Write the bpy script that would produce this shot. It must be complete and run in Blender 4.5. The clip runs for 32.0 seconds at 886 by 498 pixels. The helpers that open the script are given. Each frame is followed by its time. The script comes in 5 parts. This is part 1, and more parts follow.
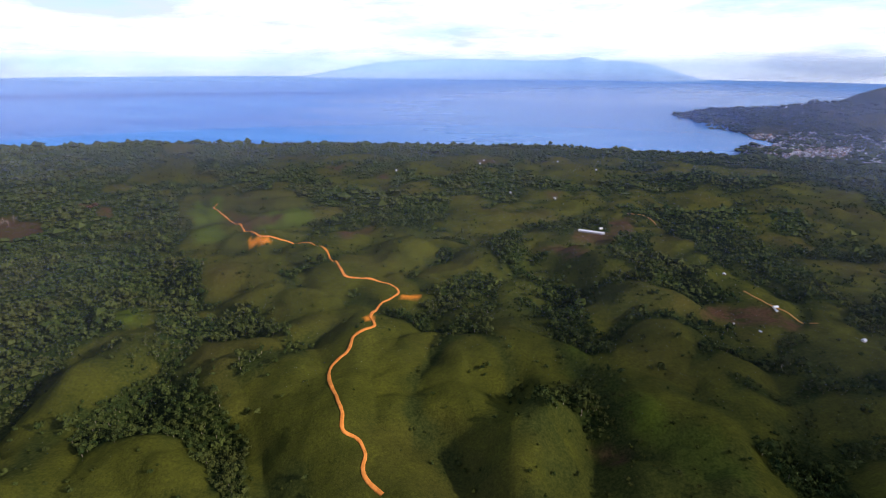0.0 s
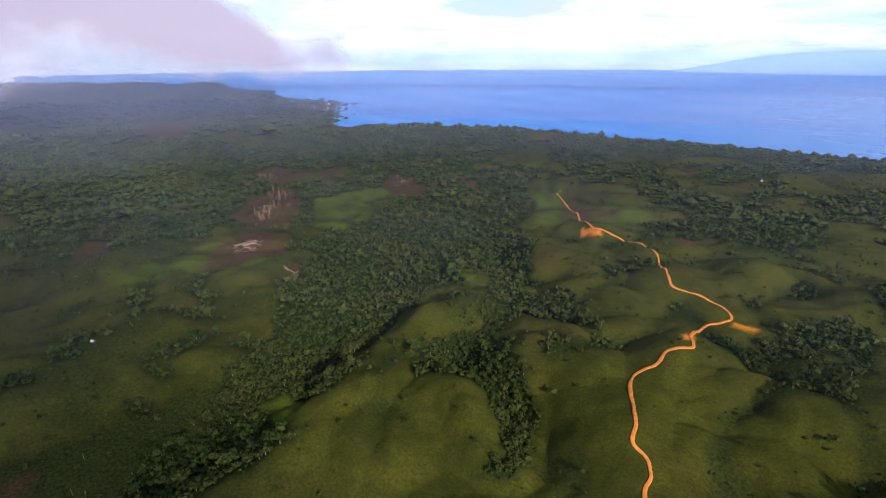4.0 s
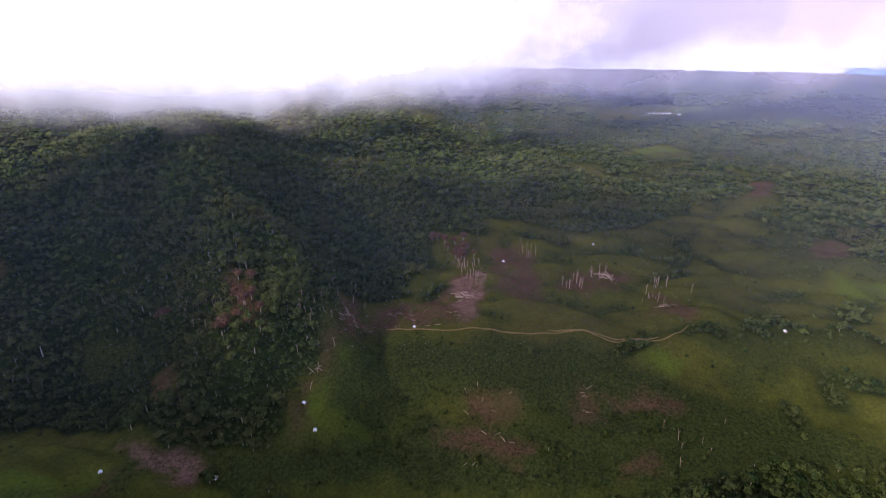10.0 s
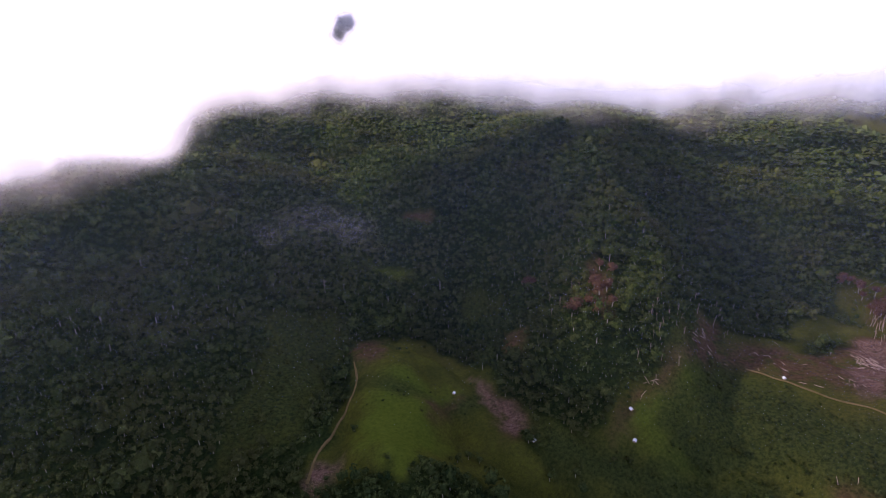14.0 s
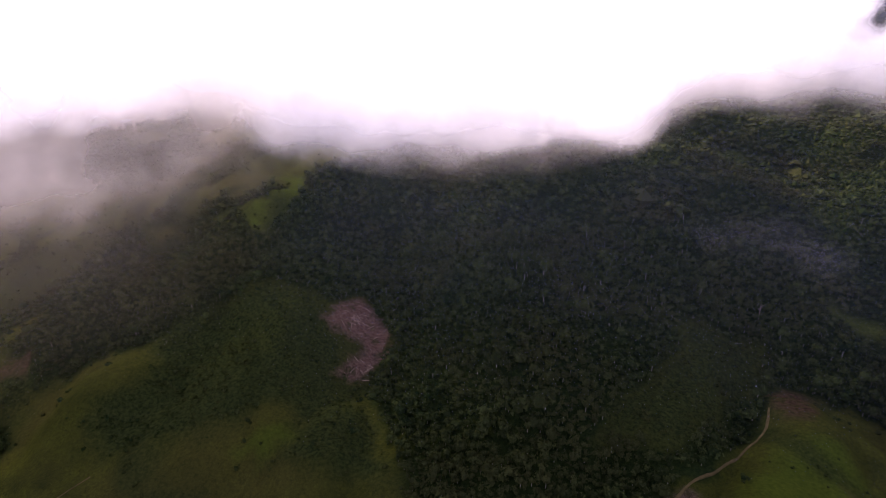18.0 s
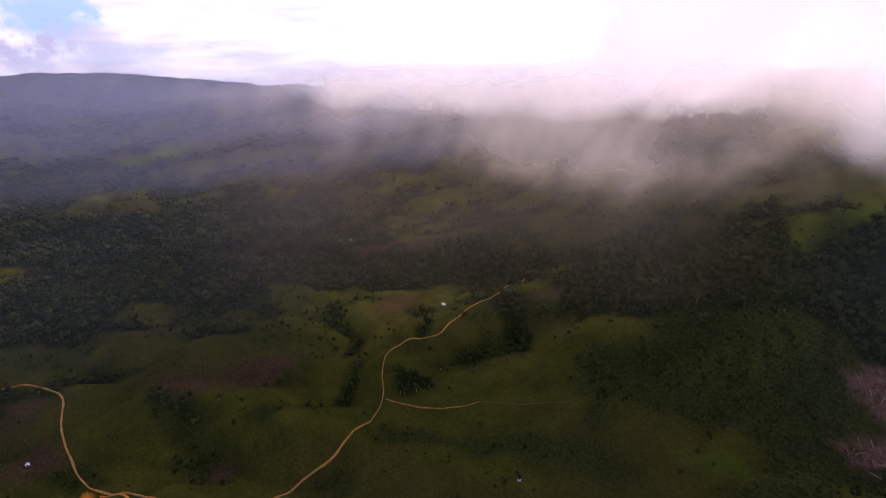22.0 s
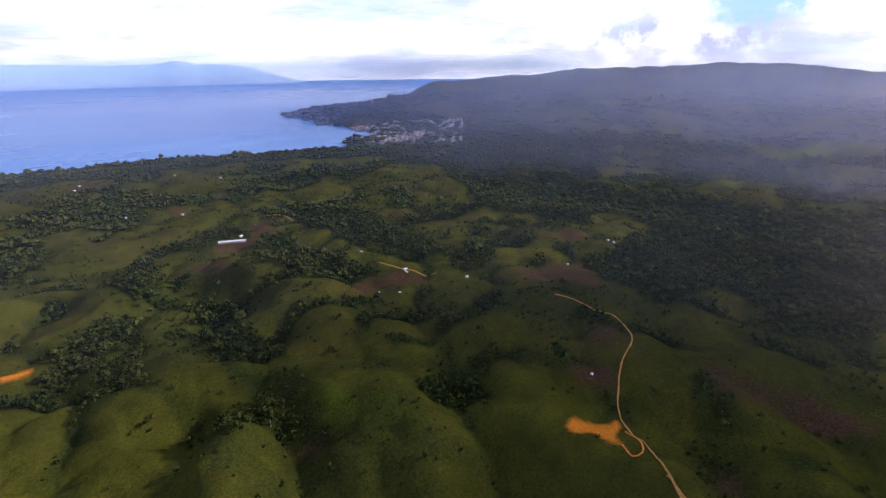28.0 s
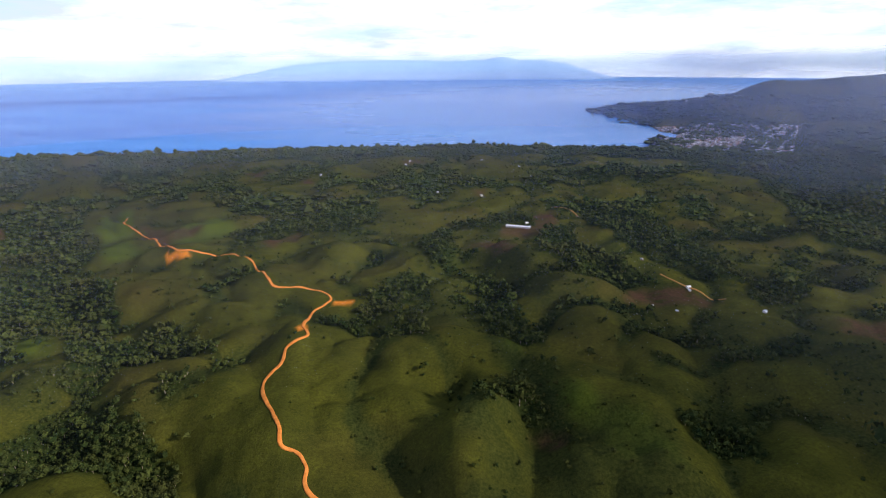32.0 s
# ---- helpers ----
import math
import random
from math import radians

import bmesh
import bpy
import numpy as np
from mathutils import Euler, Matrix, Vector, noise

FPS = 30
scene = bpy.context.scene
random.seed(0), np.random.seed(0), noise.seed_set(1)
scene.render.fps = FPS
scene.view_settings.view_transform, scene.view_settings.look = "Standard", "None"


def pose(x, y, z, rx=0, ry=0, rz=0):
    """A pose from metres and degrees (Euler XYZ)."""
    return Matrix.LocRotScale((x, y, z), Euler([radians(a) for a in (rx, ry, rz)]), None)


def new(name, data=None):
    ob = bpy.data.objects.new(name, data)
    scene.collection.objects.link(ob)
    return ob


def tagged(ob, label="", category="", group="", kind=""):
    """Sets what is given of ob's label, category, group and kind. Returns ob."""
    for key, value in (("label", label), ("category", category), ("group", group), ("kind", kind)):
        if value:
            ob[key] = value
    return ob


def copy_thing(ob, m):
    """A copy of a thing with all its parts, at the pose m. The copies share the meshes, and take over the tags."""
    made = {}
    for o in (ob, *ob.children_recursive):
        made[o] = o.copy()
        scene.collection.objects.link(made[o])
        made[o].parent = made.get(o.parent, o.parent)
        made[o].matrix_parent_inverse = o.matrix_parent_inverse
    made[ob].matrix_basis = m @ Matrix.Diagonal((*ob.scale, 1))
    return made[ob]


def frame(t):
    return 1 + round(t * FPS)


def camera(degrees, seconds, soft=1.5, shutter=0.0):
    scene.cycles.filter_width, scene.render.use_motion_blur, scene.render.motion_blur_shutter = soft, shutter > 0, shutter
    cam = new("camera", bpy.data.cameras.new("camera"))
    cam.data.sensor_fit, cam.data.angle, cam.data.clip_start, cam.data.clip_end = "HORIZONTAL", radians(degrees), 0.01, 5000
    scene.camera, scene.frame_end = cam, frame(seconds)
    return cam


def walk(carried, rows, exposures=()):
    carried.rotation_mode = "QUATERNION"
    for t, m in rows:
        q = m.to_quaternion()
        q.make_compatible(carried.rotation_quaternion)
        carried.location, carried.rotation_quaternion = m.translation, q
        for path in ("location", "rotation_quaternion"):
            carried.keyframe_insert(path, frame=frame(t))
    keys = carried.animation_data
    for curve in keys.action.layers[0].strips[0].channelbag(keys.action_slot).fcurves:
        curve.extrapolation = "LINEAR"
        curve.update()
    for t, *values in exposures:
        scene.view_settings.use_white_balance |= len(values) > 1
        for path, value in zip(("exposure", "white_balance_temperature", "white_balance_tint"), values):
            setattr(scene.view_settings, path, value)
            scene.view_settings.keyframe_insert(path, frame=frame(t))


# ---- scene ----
cam = camera(80.67, 32.0, 1.0)
# seconds, stops, white balance
EXPOSURES = [(0, 0.15, 5950, 11), (3, 0.12, 5850, 11), (6, 0.33, 5800, 12), (9, 0.64, 5800, 21), (13, 0.72, 5850, 29), (17, 0.53, 6150, 31), (19.5, -0.1, 6400, 33), (22.5, -0.08, 6500, 30), (25, 0.08, 6250, 28), (28, 0.12, 6000, 20), (32, 0.15, 5950, 11)]
PATH = [
    (0, -0.00, -19.93, -0.37), (0.5, 3.51, -20.10, -0.27), (1, 7.51, -20.15, -0.13), (1.5, 11.87, -20.26, -0.06),
    (2, 16.78, -20.31, -0.03), (2.5, 21.92, -20.35, 0.05), (3, 26.94, -20.39, 0.10), (3.5, 31.95, -20.49, 0.19),
    (5.5, 52.68, -20.58, 0.33), (6, 58.70, -20.59, 0.30), (6.5, 65.28, -20.64, 0.36), (7, 71.77, -20.68, 0.44),
    (7.5, 78.30, -20.73, 0.45), (8, 84.76, -20.72, 0.52), (8.5, 91.40, -20.77, 0.52), (9, 97.80, -20.76, 0.51),
    (9.5, 104.37, -20.77, 0.58), (10, 111.09, -20.75, 0.59), (10.5, 116.48, -20.75, 0.57), (11, 120.88, -20.78, 0.61),
    (11.5, 123.31, -20.73, 0.62), (12, 128.10, -20.73, 0.68), (12.5, 135.64, -20.71, 0.76), (13, 142.75, -20.69, 0.77),
    (13.5, 147.62, -20.64, 0.88), (15.5, 168.09, -20.53, 0.98), (16, 174.53, -20.55, 0.97), (16.5, 181.03, -20.49, 1.09),
    (17, 187.38, -20.48, 1.16), (17.5, 193.69, -20.41, 1.25), (18, 200.23, -20.35, 1.28), (18.5, 207.55, -20.27, 1.29),
    (19, 214.94, -20.22, 1.43), (19.5, 221.99, -20.13, 1.47), (20, 229.12, -20.07, 1.47), (20.5, 236.20, -19.98, 1.50),
    (21, 242.85, -19.87, 1.46), (21.5, 249.64, -19.77, 1.33), (22, 256.63, -19.73, 1.16), (22.5, 262.52, -19.75, 1.04),
    (23, 265.32, -19.73, 0.90), (23.5, 268.13, -19.72, 0.84), (24, 273.57, -19.66, 0.87), (24.5, 279.78, -19.65, 0.82),
    (25, 285.80, -19.61, 0.79), (25.5, 291.70, -19.61, 0.81), (26, 297.76, -19.53, 0.68), (26.5, 304.01, -19.51, 0.58),
    (28.5, 324.55, -19.72, 0.46), (29, 328.94, -19.76, 0.43), (29.5, 333.29, -19.77, 0.37), (30, 336.90, -19.80, 0.32),
    (30.5, 340.66, -19.80, 0.37), (31, 345.29, -19.83, 0.37), (31.5, 349.72, -19.86, 0.33), (32, 351.70, -19.83, 0.36),
]

walk(cam, [(t, pose(0, 0, 260, 90 + p, r, y)) for t, y, p, r in PATH], EXPOSURES)


# ---- sky and sun ----
SUN_BEARING, SUN_HEIGHT = 242.0, 27.0


def to_sun():
    a, e = radians(SUN_BEARING), radians(SUN_HEIGHT)
    return Vector((-math.sin(a) * math.cos(e), math.cos(a) * math.cos(e), math.sin(e)))


def bearing(a, e):
    return (-math.sin(radians(a)) * math.cos(radians(e)), math.cos(radians(a)) * math.cos(radians(e)), math.sin(radians(e)))


class Nodes:
    """A small helper to write node trees in few lines."""

    def __init__(self, tree):
        self.tree, self.out = tree, None
        tree.nodes.clear()

    def add(self, kind, inputs=None, **props):
        n = self.tree.nodes.new(kind)
        for k, v in props.items():
            if k == "operation":
                n.operation = v
            elif k == "data_type":
                n.data_type = v
            elif k == "blend_type":
                n.blend_type = v
            elif k == "sky_type":
                n.sky_type = v
            elif k == "attribute_name":
                n.attribute_name = v
            elif k == "noise_dimensions":
                n.noise_dimensions = v
        for k, v in (inputs or {}).items():
            self.put(n, k, v)
        return n

    def put(self, n, key, v):
        socket = n.inputs[key]
        if isinstance(v, bpy.types.NodeSocket):
            self.tree.links.new(v, socket)
        elif isinstance(v, bpy.types.Node):
            self.tree.links.new(v.outputs[0], socket)
        else:
            socket.default_value = v

    def math(self, op, a, b=0.0, c=0.0):
        return self.add("ShaderNodeMath", {0: a, 1: b, 2: c}, operation=op).outputs[0]

    def mix(self, f, a, b, how="MIX"):
        n = self.add("ShaderNodeMix", data_type="RGBA", blend_type=how)
        for k, v in ((0, f), (6, a), (7, b)):
            self.put(n, k, (*v, 1.0) if isinstance(v, tuple) and len(v) == 3 else v)
        return n.outputs[2]

    def ramp(self, f, *stops):
        n = self.add("ShaderNodeValToRGB", {0: f})
        e = n.color_ramp.elements
        while len(e) < len(stops):
            e.new(0.5)
        for el, (p, c) in zip(e, stops):
            el.position, el.color = p, (c, c, c, 1) if isinstance(c, (int, float)) else (*c, 1)
        return n.outputs[0]

    def noise(self, vec, scale, detail=4.0, rough=0.55, out=0):
        n = self.add("ShaderNodeTexNoise", {"Scale": scale, "Detail": detail, "Roughness": rough})
        if vec is not None:
            self.put(n, "Vector", vec)
        return n.outputs[out]

    def span(self, v, a, b, c=0.0, d=1.0):
        n = self.add("ShaderNodeMapRange", {"Value": v, "From Min": a, "From Max": b, "To Min": c, "To Max": d})
        return n.outputs[0]


def make_world():
    world = bpy.data.worlds.new("sky")
    scene.world = world
    world.use_nodes = True
    k = Nodes(world.node_tree)
    sky = k.add("ShaderNodeTexSky", sky_type="NISHITA")
    sky.sun_disc, sky.sun_elevation, sky.sun_rotation = False, radians(SUN_HEIGHT), radians(-SUN_BEARING)
    sky.altitude, sky.dust_density, sky.ozone_density = 600, 1.5, 1.5
    way = k.add("ShaderNodeTexCoord").outputs["Generated"]
    xyz = k.add("ShaderNodeSeparateXYZ", {0: way})
    up = xyz.outputs[2]
    flat = k.add("ShaderNodeVectorMath", {0: way, 1: (1.0, 1.0, 5.0)}, operation="MULTIPLY").outputs[0]
    n = k.noise(flat, 2.6, 7, 0.6)
    veil = k.span(k.math("ADD", n, k.span(up, 0.0, 0.4, 0.08, -0.04)), 0.40, 0.58, 0.35, 1.0)
    cloud = k.mix(k.span(k.noise(flat, 4.2, 7, 0.6), 0.36, 0.56), (7.8, 8.1, 9.8), (13.5, 13.4, 13.4))
    # a blue break between heaped clouds, low in the sky
    gap = k.add("ShaderNodeVectorMath", {0: k.add("ShaderNodeVectorMath", {0: way, 1: bearing(290.5, 5.0)}, operation="SUBTRACT").outputs[0]}, operation="LENGTH").outputs["Value"]
    puffs = k.noise(way, 15, 7, 0.6)
    heap = k.add("ShaderNodeVectorMath", {0: k.add("ShaderNodeVectorMath", {0: k.add("ShaderNodeVectorMath", {0: way, 1: bearing(297, 2.0)}, operation="SUBTRACT").outputs[0], 1: (1.0, 1.0, 4.5)}, operation="MULTIPLY").outputs[0]}, operation="LENGTH").outputs["Value"]
    cloud = k.mix(k.math("MULTIPLY", k.span(heap, 0.10, 0.26, 1.0, 0.0), k.span(puffs, 0.42, 0.56)), cloud, (6.0, 6.3, 8.8))
    cloud = k.mix(k.span(k.math("ADD", gap, k.math("MULTIPLY", k.math("SUBTRACT", puffs, 0.5), 0.22)), 0.03, 0.065, 0.9, 0.0), cloud, (4.6, 7.4, 12.5))
    near_sun = k.add("ShaderNodeVectorMath", {0: k.add("ShaderNodeVectorMath", {0: way, 1: bearing(248, 5.0)}, operation="SUBTRACT").outputs[0]}, operation="LENGTH").outputs["Value"]
    cloud = k.mix(k.span(near_sun, 0.06, 0.36, 1.0, 0.0), cloud, (18.0, 17.0, 16.2))
    high = k.span(up, 0.10, 0.50, 1.0, 0.30)
    above = k.mix(veil, k.mix(0.7, sky.outputs[0], (6.2, 9.4, 13.5)), cloud)
    above = k.mix(1.0, above, k.add("ShaderNodeCombineXYZ", {0: high, 1: high, 2: k.math("POWER", high, 0.75)}).outputs[0], "MULTIPLY")
    low = k.mix(k.span(up, -0.07, -0.035), (1.2, 2.3, 5.0), above)
    k.add("ShaderNodeOutputWorld", {0: k.add("ShaderNodeBackground", {0: low, 1: 0.1})})


make_world()
sun = new("sun", bpy.data.lights.new("sun", "SUN"))
sun.data.energy, sun.data.angle, sun.data.color = 5.0, radians(4), (1.0, 0.83, 0.60)
sun.matrix_world = Matrix.Translation((0, 0, 900)) @ to_sun().to_track_quat("Z", "Y").to_matrix().to_4x4()


# ---- materials ----
def material(name, rough=0.9):
    m = bpy.data.materials.new(name)
    m.use_nodes = True
    k = Nodes(m.node_tree)
    bsdf = k.add("ShaderNodeBsdfPrincipled", {"Roughness": rough, "Specular IOR Level": 0.2 if rough < 0.7 else 0.0})
    k.add("ShaderNodeOutputMaterial", {0: bsdf})
    return m, k, bsdf


def place(k):
    return k.add("ShaderNodeNewGeometry").outputs["Position"]


def relief(k, bsdf, h, strength, distance):
    k.put(bsdf, "Normal", k.add("ShaderNodeBump", {"Height": h, "Strength": strength, "Distance": distance}))


def simple(name, a, b, scale, rough=0.85, metal=0.0, bump=0.3, depth=0.05):
    """Two shades of one surface, mixed by noise of that scale (per metre) and a finer grain."""
    m, k, bsdf = material(name, rough)
    p = place(k)
    n = k.math("ADD", k.math("MULTIPLY", k.noise(p, scale, 4), 0.65), k.math("MULTIPLY", k.noise(p, scale * 7, 3), 0.35))
    k.put(bsdf, "Base Color", k.mix(k.span(n, 0.35, 0.65), a, b))
    k.put(bsdf, "Metallic", metal)
    relief(k, bsdf, n, bump, depth)
    return m


def ground_material():
    m, k, bsdf = material("hill_country", 0.95)
    p = place(k)

    def mask(name):
        return k.add("ShaderNodeAttribute", attribute_name=name).outputs["Fac"]
    big, mid, fine = k.noise(p, 0.006, 4), k.noise(p, 0.035, 5, 0.6), k.noise(p, 0.45, 5, 0.7)
    grain = k.noise(p, 1.6, 4, 0.7)
    grass = k.mix(k.span(mid, 0.28, 0.72), (0.032, 0.040, 0.007), (0.092, 0.096, 0.012))
    grass = k.mix(k.math("MULTIPLY", k.span(big, 0.48, 0.68), 0.6), grass, (0.074, 0.056, 0.018))
    grass = k.mix(k.span(fine, 0.32, 0.66, 0.75, 0.0), grass, (0.020, 0.027, 0.008))
    grass = k.mix(k.span(grain, 0.5, 0.75, 0.0, 0.6), grass, (0.125, 0.118, 0.028))
    lush = k.mix(k.span(fine, 0.3, 0.7), (0.044, 0.070, 0.008), (0.088, 0.116, 0.013))
    scrub = k.mix(k.span(fine, 0.38, 0.64), (0.016, 0.024, 0.008), (0.044, 0.054, 0.014))
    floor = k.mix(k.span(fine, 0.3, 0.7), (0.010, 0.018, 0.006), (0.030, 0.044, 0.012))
    bare = k.mix(k.span(fine, 0.35, 0.65), (0.034, 0.021, 0.013), (0.105, 0.056, 0.033))
    bare = k.mix(k.span(mid, 0.5, 0.62, 0.0, 0.5), bare, (0.050, 0.052, 0.016))
    pale = k.mix(k.span(fine, 0.35, 0.65), (0.042, 0.023, 0.016), (0.155, 0.090, 0.062))
    pale = k.mix(k.span(grain, 0.52, 0.62, 0.0, 0.8), pale, (0.27, 0.19, 0.145))
    clay = k.mix(k.span(fine, 0.3, 0.7), (0.46, 0.150, 0.016), (0.72, 0.27, 0.030))
    col = k.mix(mask("lush"), grass, lush)
    col = k.mix(mask("scrub"), col, scrub)
    torn = k.noise(p, 0.07, 4, 0.65)
    col = k.mix(k.math("MULTIPLY", mask("bare"), k.span(torn, 0.34, 0.52, 0.15, 1.0)), col, bare)
    col = k.mix(k.math("MULTIPLY", mask("pale"), k.span(torn, 0.34, 0.5, 0.2, 1.0)), col, pale)
    col = k.mix(mask("clay"), col, clay)
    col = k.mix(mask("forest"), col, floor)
    k.put(bsdf, "Base Color", col)
    h = k.math("ADD", k.math("MULTIPLY", fine, 1.0), k.math("MULTIPLY", grain, 0.35))
    relief(k, bsdf, h, 0.7, 1.4)
    return m


def water_material():
    m, k, bsdf = material("sea_water", 0.3)
    p = place(k)
    streak = k.noise(k.add("ShaderNodeVectorMath", {0: p, 1: (0.35, 1.6, 1.0)}, operation="MULTIPLY").outputs[0], 0.004, 5, 0.6)
    k.put(bsdf, "Base Color", k.mix(k.span(streak, 0.35, 0.65), (0.045, 0.205, 0.62), (0.095, 0.300, 0.74)))
    # a calm slick in the bay mirrors the pale sky, ruffled water outside it does not
    bay = k.add("ShaderNodeVectorMath", {0: k.add("ShaderNodeVectorMath", {0: p, 1: (1080.0, 2800.0, 0.0)}, operation="SUBTRACT").outputs[0], 1: (0.0007, 0.0008, 0.0)}, operation="MULTIPLY").outputs[0]
    far = k.add("ShaderNodeVectorMath", {0: bay}, operation="LENGTH").outputs["Value"]
    calm = k.span(k.math("ADD", far, k.math("MULTIPLY", streak, 0.9)), 1.15, 1.8, 1.0, 0.0)
    k.put(bsdf, "Roughness", k.span(calm, 0.0, 1.0, 0.55, 0.2))
    k.put(bsdf, "Specular IOR Level", k.span(calm, 0.0, 1.0, 0.12, 1.0))
    k.put(bsdf, "IOR", k.span(calm, 0.0, 1.0, 1.33, 2.6))
    relief(k, bsdf, k.noise(p, 0.08, 5, 0.65), 0.2, 1.0)
    return m


def leaf_material(name, dark, light, dry):
    m, k, bsdf = material(name, 0.75)
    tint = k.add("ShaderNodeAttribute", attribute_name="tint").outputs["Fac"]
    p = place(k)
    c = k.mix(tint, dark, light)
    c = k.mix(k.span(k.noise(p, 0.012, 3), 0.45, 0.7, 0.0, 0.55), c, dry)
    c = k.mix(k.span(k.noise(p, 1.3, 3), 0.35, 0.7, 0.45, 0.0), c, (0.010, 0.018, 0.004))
    k.put(bsdf, "Base Color", c)
    return m


def mist_material(name, colour, glow, cover):
    """Cloud: see-through by the attribute cover and by noise, scattering light from both of its sides, with an added
    glow of its own.
    """
    m = bpy.data.materials.new(name)
    m.use_nodes = True
    k = Nodes(m.node_tree)
    both = k.add("ShaderNodeMixShader", {0: 0.5, 1: k.add("ShaderNodeBsdfDiffuse", {0: (*colour, 1)}), 2: k.add("ShaderNodeBsdfTranslucent", {0: (*colour, 1)})})
    lit = k.add("ShaderNodeAddShader", {0: both, 1: k.add("ShaderNodeEmission", {0: (*colour, 1), 1: glow})})
    a = k.add("ShaderNodeAttribute", attribute_name="cover").outputs["Fac"]
    p = place(k)
    n = k.math("ADD", k.math("MULTIPLY", k.noise(p, 0.007, 7, 0.62), 0.75), k.math("MULTIPLY", k.noise(p, 0.024, 5, 0.6), 0.25))
    # dense where the cover is full, torn into wisps where it is thin
    dens = k.math("MULTIPLY", k.span(k.math("ADD", k.math("MULTIPLY", a, 1.35), k.math("MULTIPLY", k.math("SUBTRACT", n, 0.5), 1.0)), 0.05, 1.15), cover)
    dens = k.math("MULTIPLY", dens, k.span(a, 0.0, 0.3))
    k.add("ShaderNodeOutputMaterial", {0: k.add("ShaderNodeMixShader", {0: dens, 1: k.add("ShaderNodeBsdfTransparent"), 2: lit})})
    return m


# tinted see-through surface that imitates the haze of the air
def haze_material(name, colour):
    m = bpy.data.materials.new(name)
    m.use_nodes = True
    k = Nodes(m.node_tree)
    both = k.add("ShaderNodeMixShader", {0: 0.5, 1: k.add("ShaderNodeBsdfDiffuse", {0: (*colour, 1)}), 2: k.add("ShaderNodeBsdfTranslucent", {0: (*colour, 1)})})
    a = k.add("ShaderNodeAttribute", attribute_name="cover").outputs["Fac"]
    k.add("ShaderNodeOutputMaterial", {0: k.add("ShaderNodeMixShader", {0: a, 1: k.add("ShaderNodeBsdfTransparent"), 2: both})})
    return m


GROUND, WATER = ground_material(), water_material()

# ---- relief of the country ----
EYE = 260.0


def lattice(ix, iy, seed):
    h = (ix.astype(np.int64) * 374761393 + iy.astype(np.int64) * 668265263 + seed * 974711) & 0x7FFFFFFF
    h = ((h ^ (h >> 13)) * 1274126177) & 0x7FFFFFFF
    return ((h ^ (h >> 16)) & 0xFFFF) / 65535.0 * 2 * np.pi


def perlin(x, y, scale, seed=0):
    """Smooth noise, about -0.7 to 0.7, of that wavelength in metres."""
    x, y = np.asarray(x, float) / scale, np.asarray(y, float) / scale
    ix, iy = np.floor(x), np.floor(y)
    fx, fy = x - ix, y - iy
    u, v = fx * fx * fx * (fx * (fx * 6 - 15) + 10), fy * fy * fy * (fy * (fy * 6 - 15) + 10)

    def corner(i, j):
        a = lattice(ix + i, iy + j, seed)
        return np.cos(a) * (fx - i) + np.sin(a) * (fy - j)
    top = corner(0, 0) * (1 - u) + corner(1, 0) * u
    return top * (1 - v) + (corner(0, 1) * (1 - u) + corner(1, 1) * u) * v


def smooth(a, b, x):
    t = np.clip((x - a) / (b - a), 0, 1)
    return t * t * (3 - 2 * t)


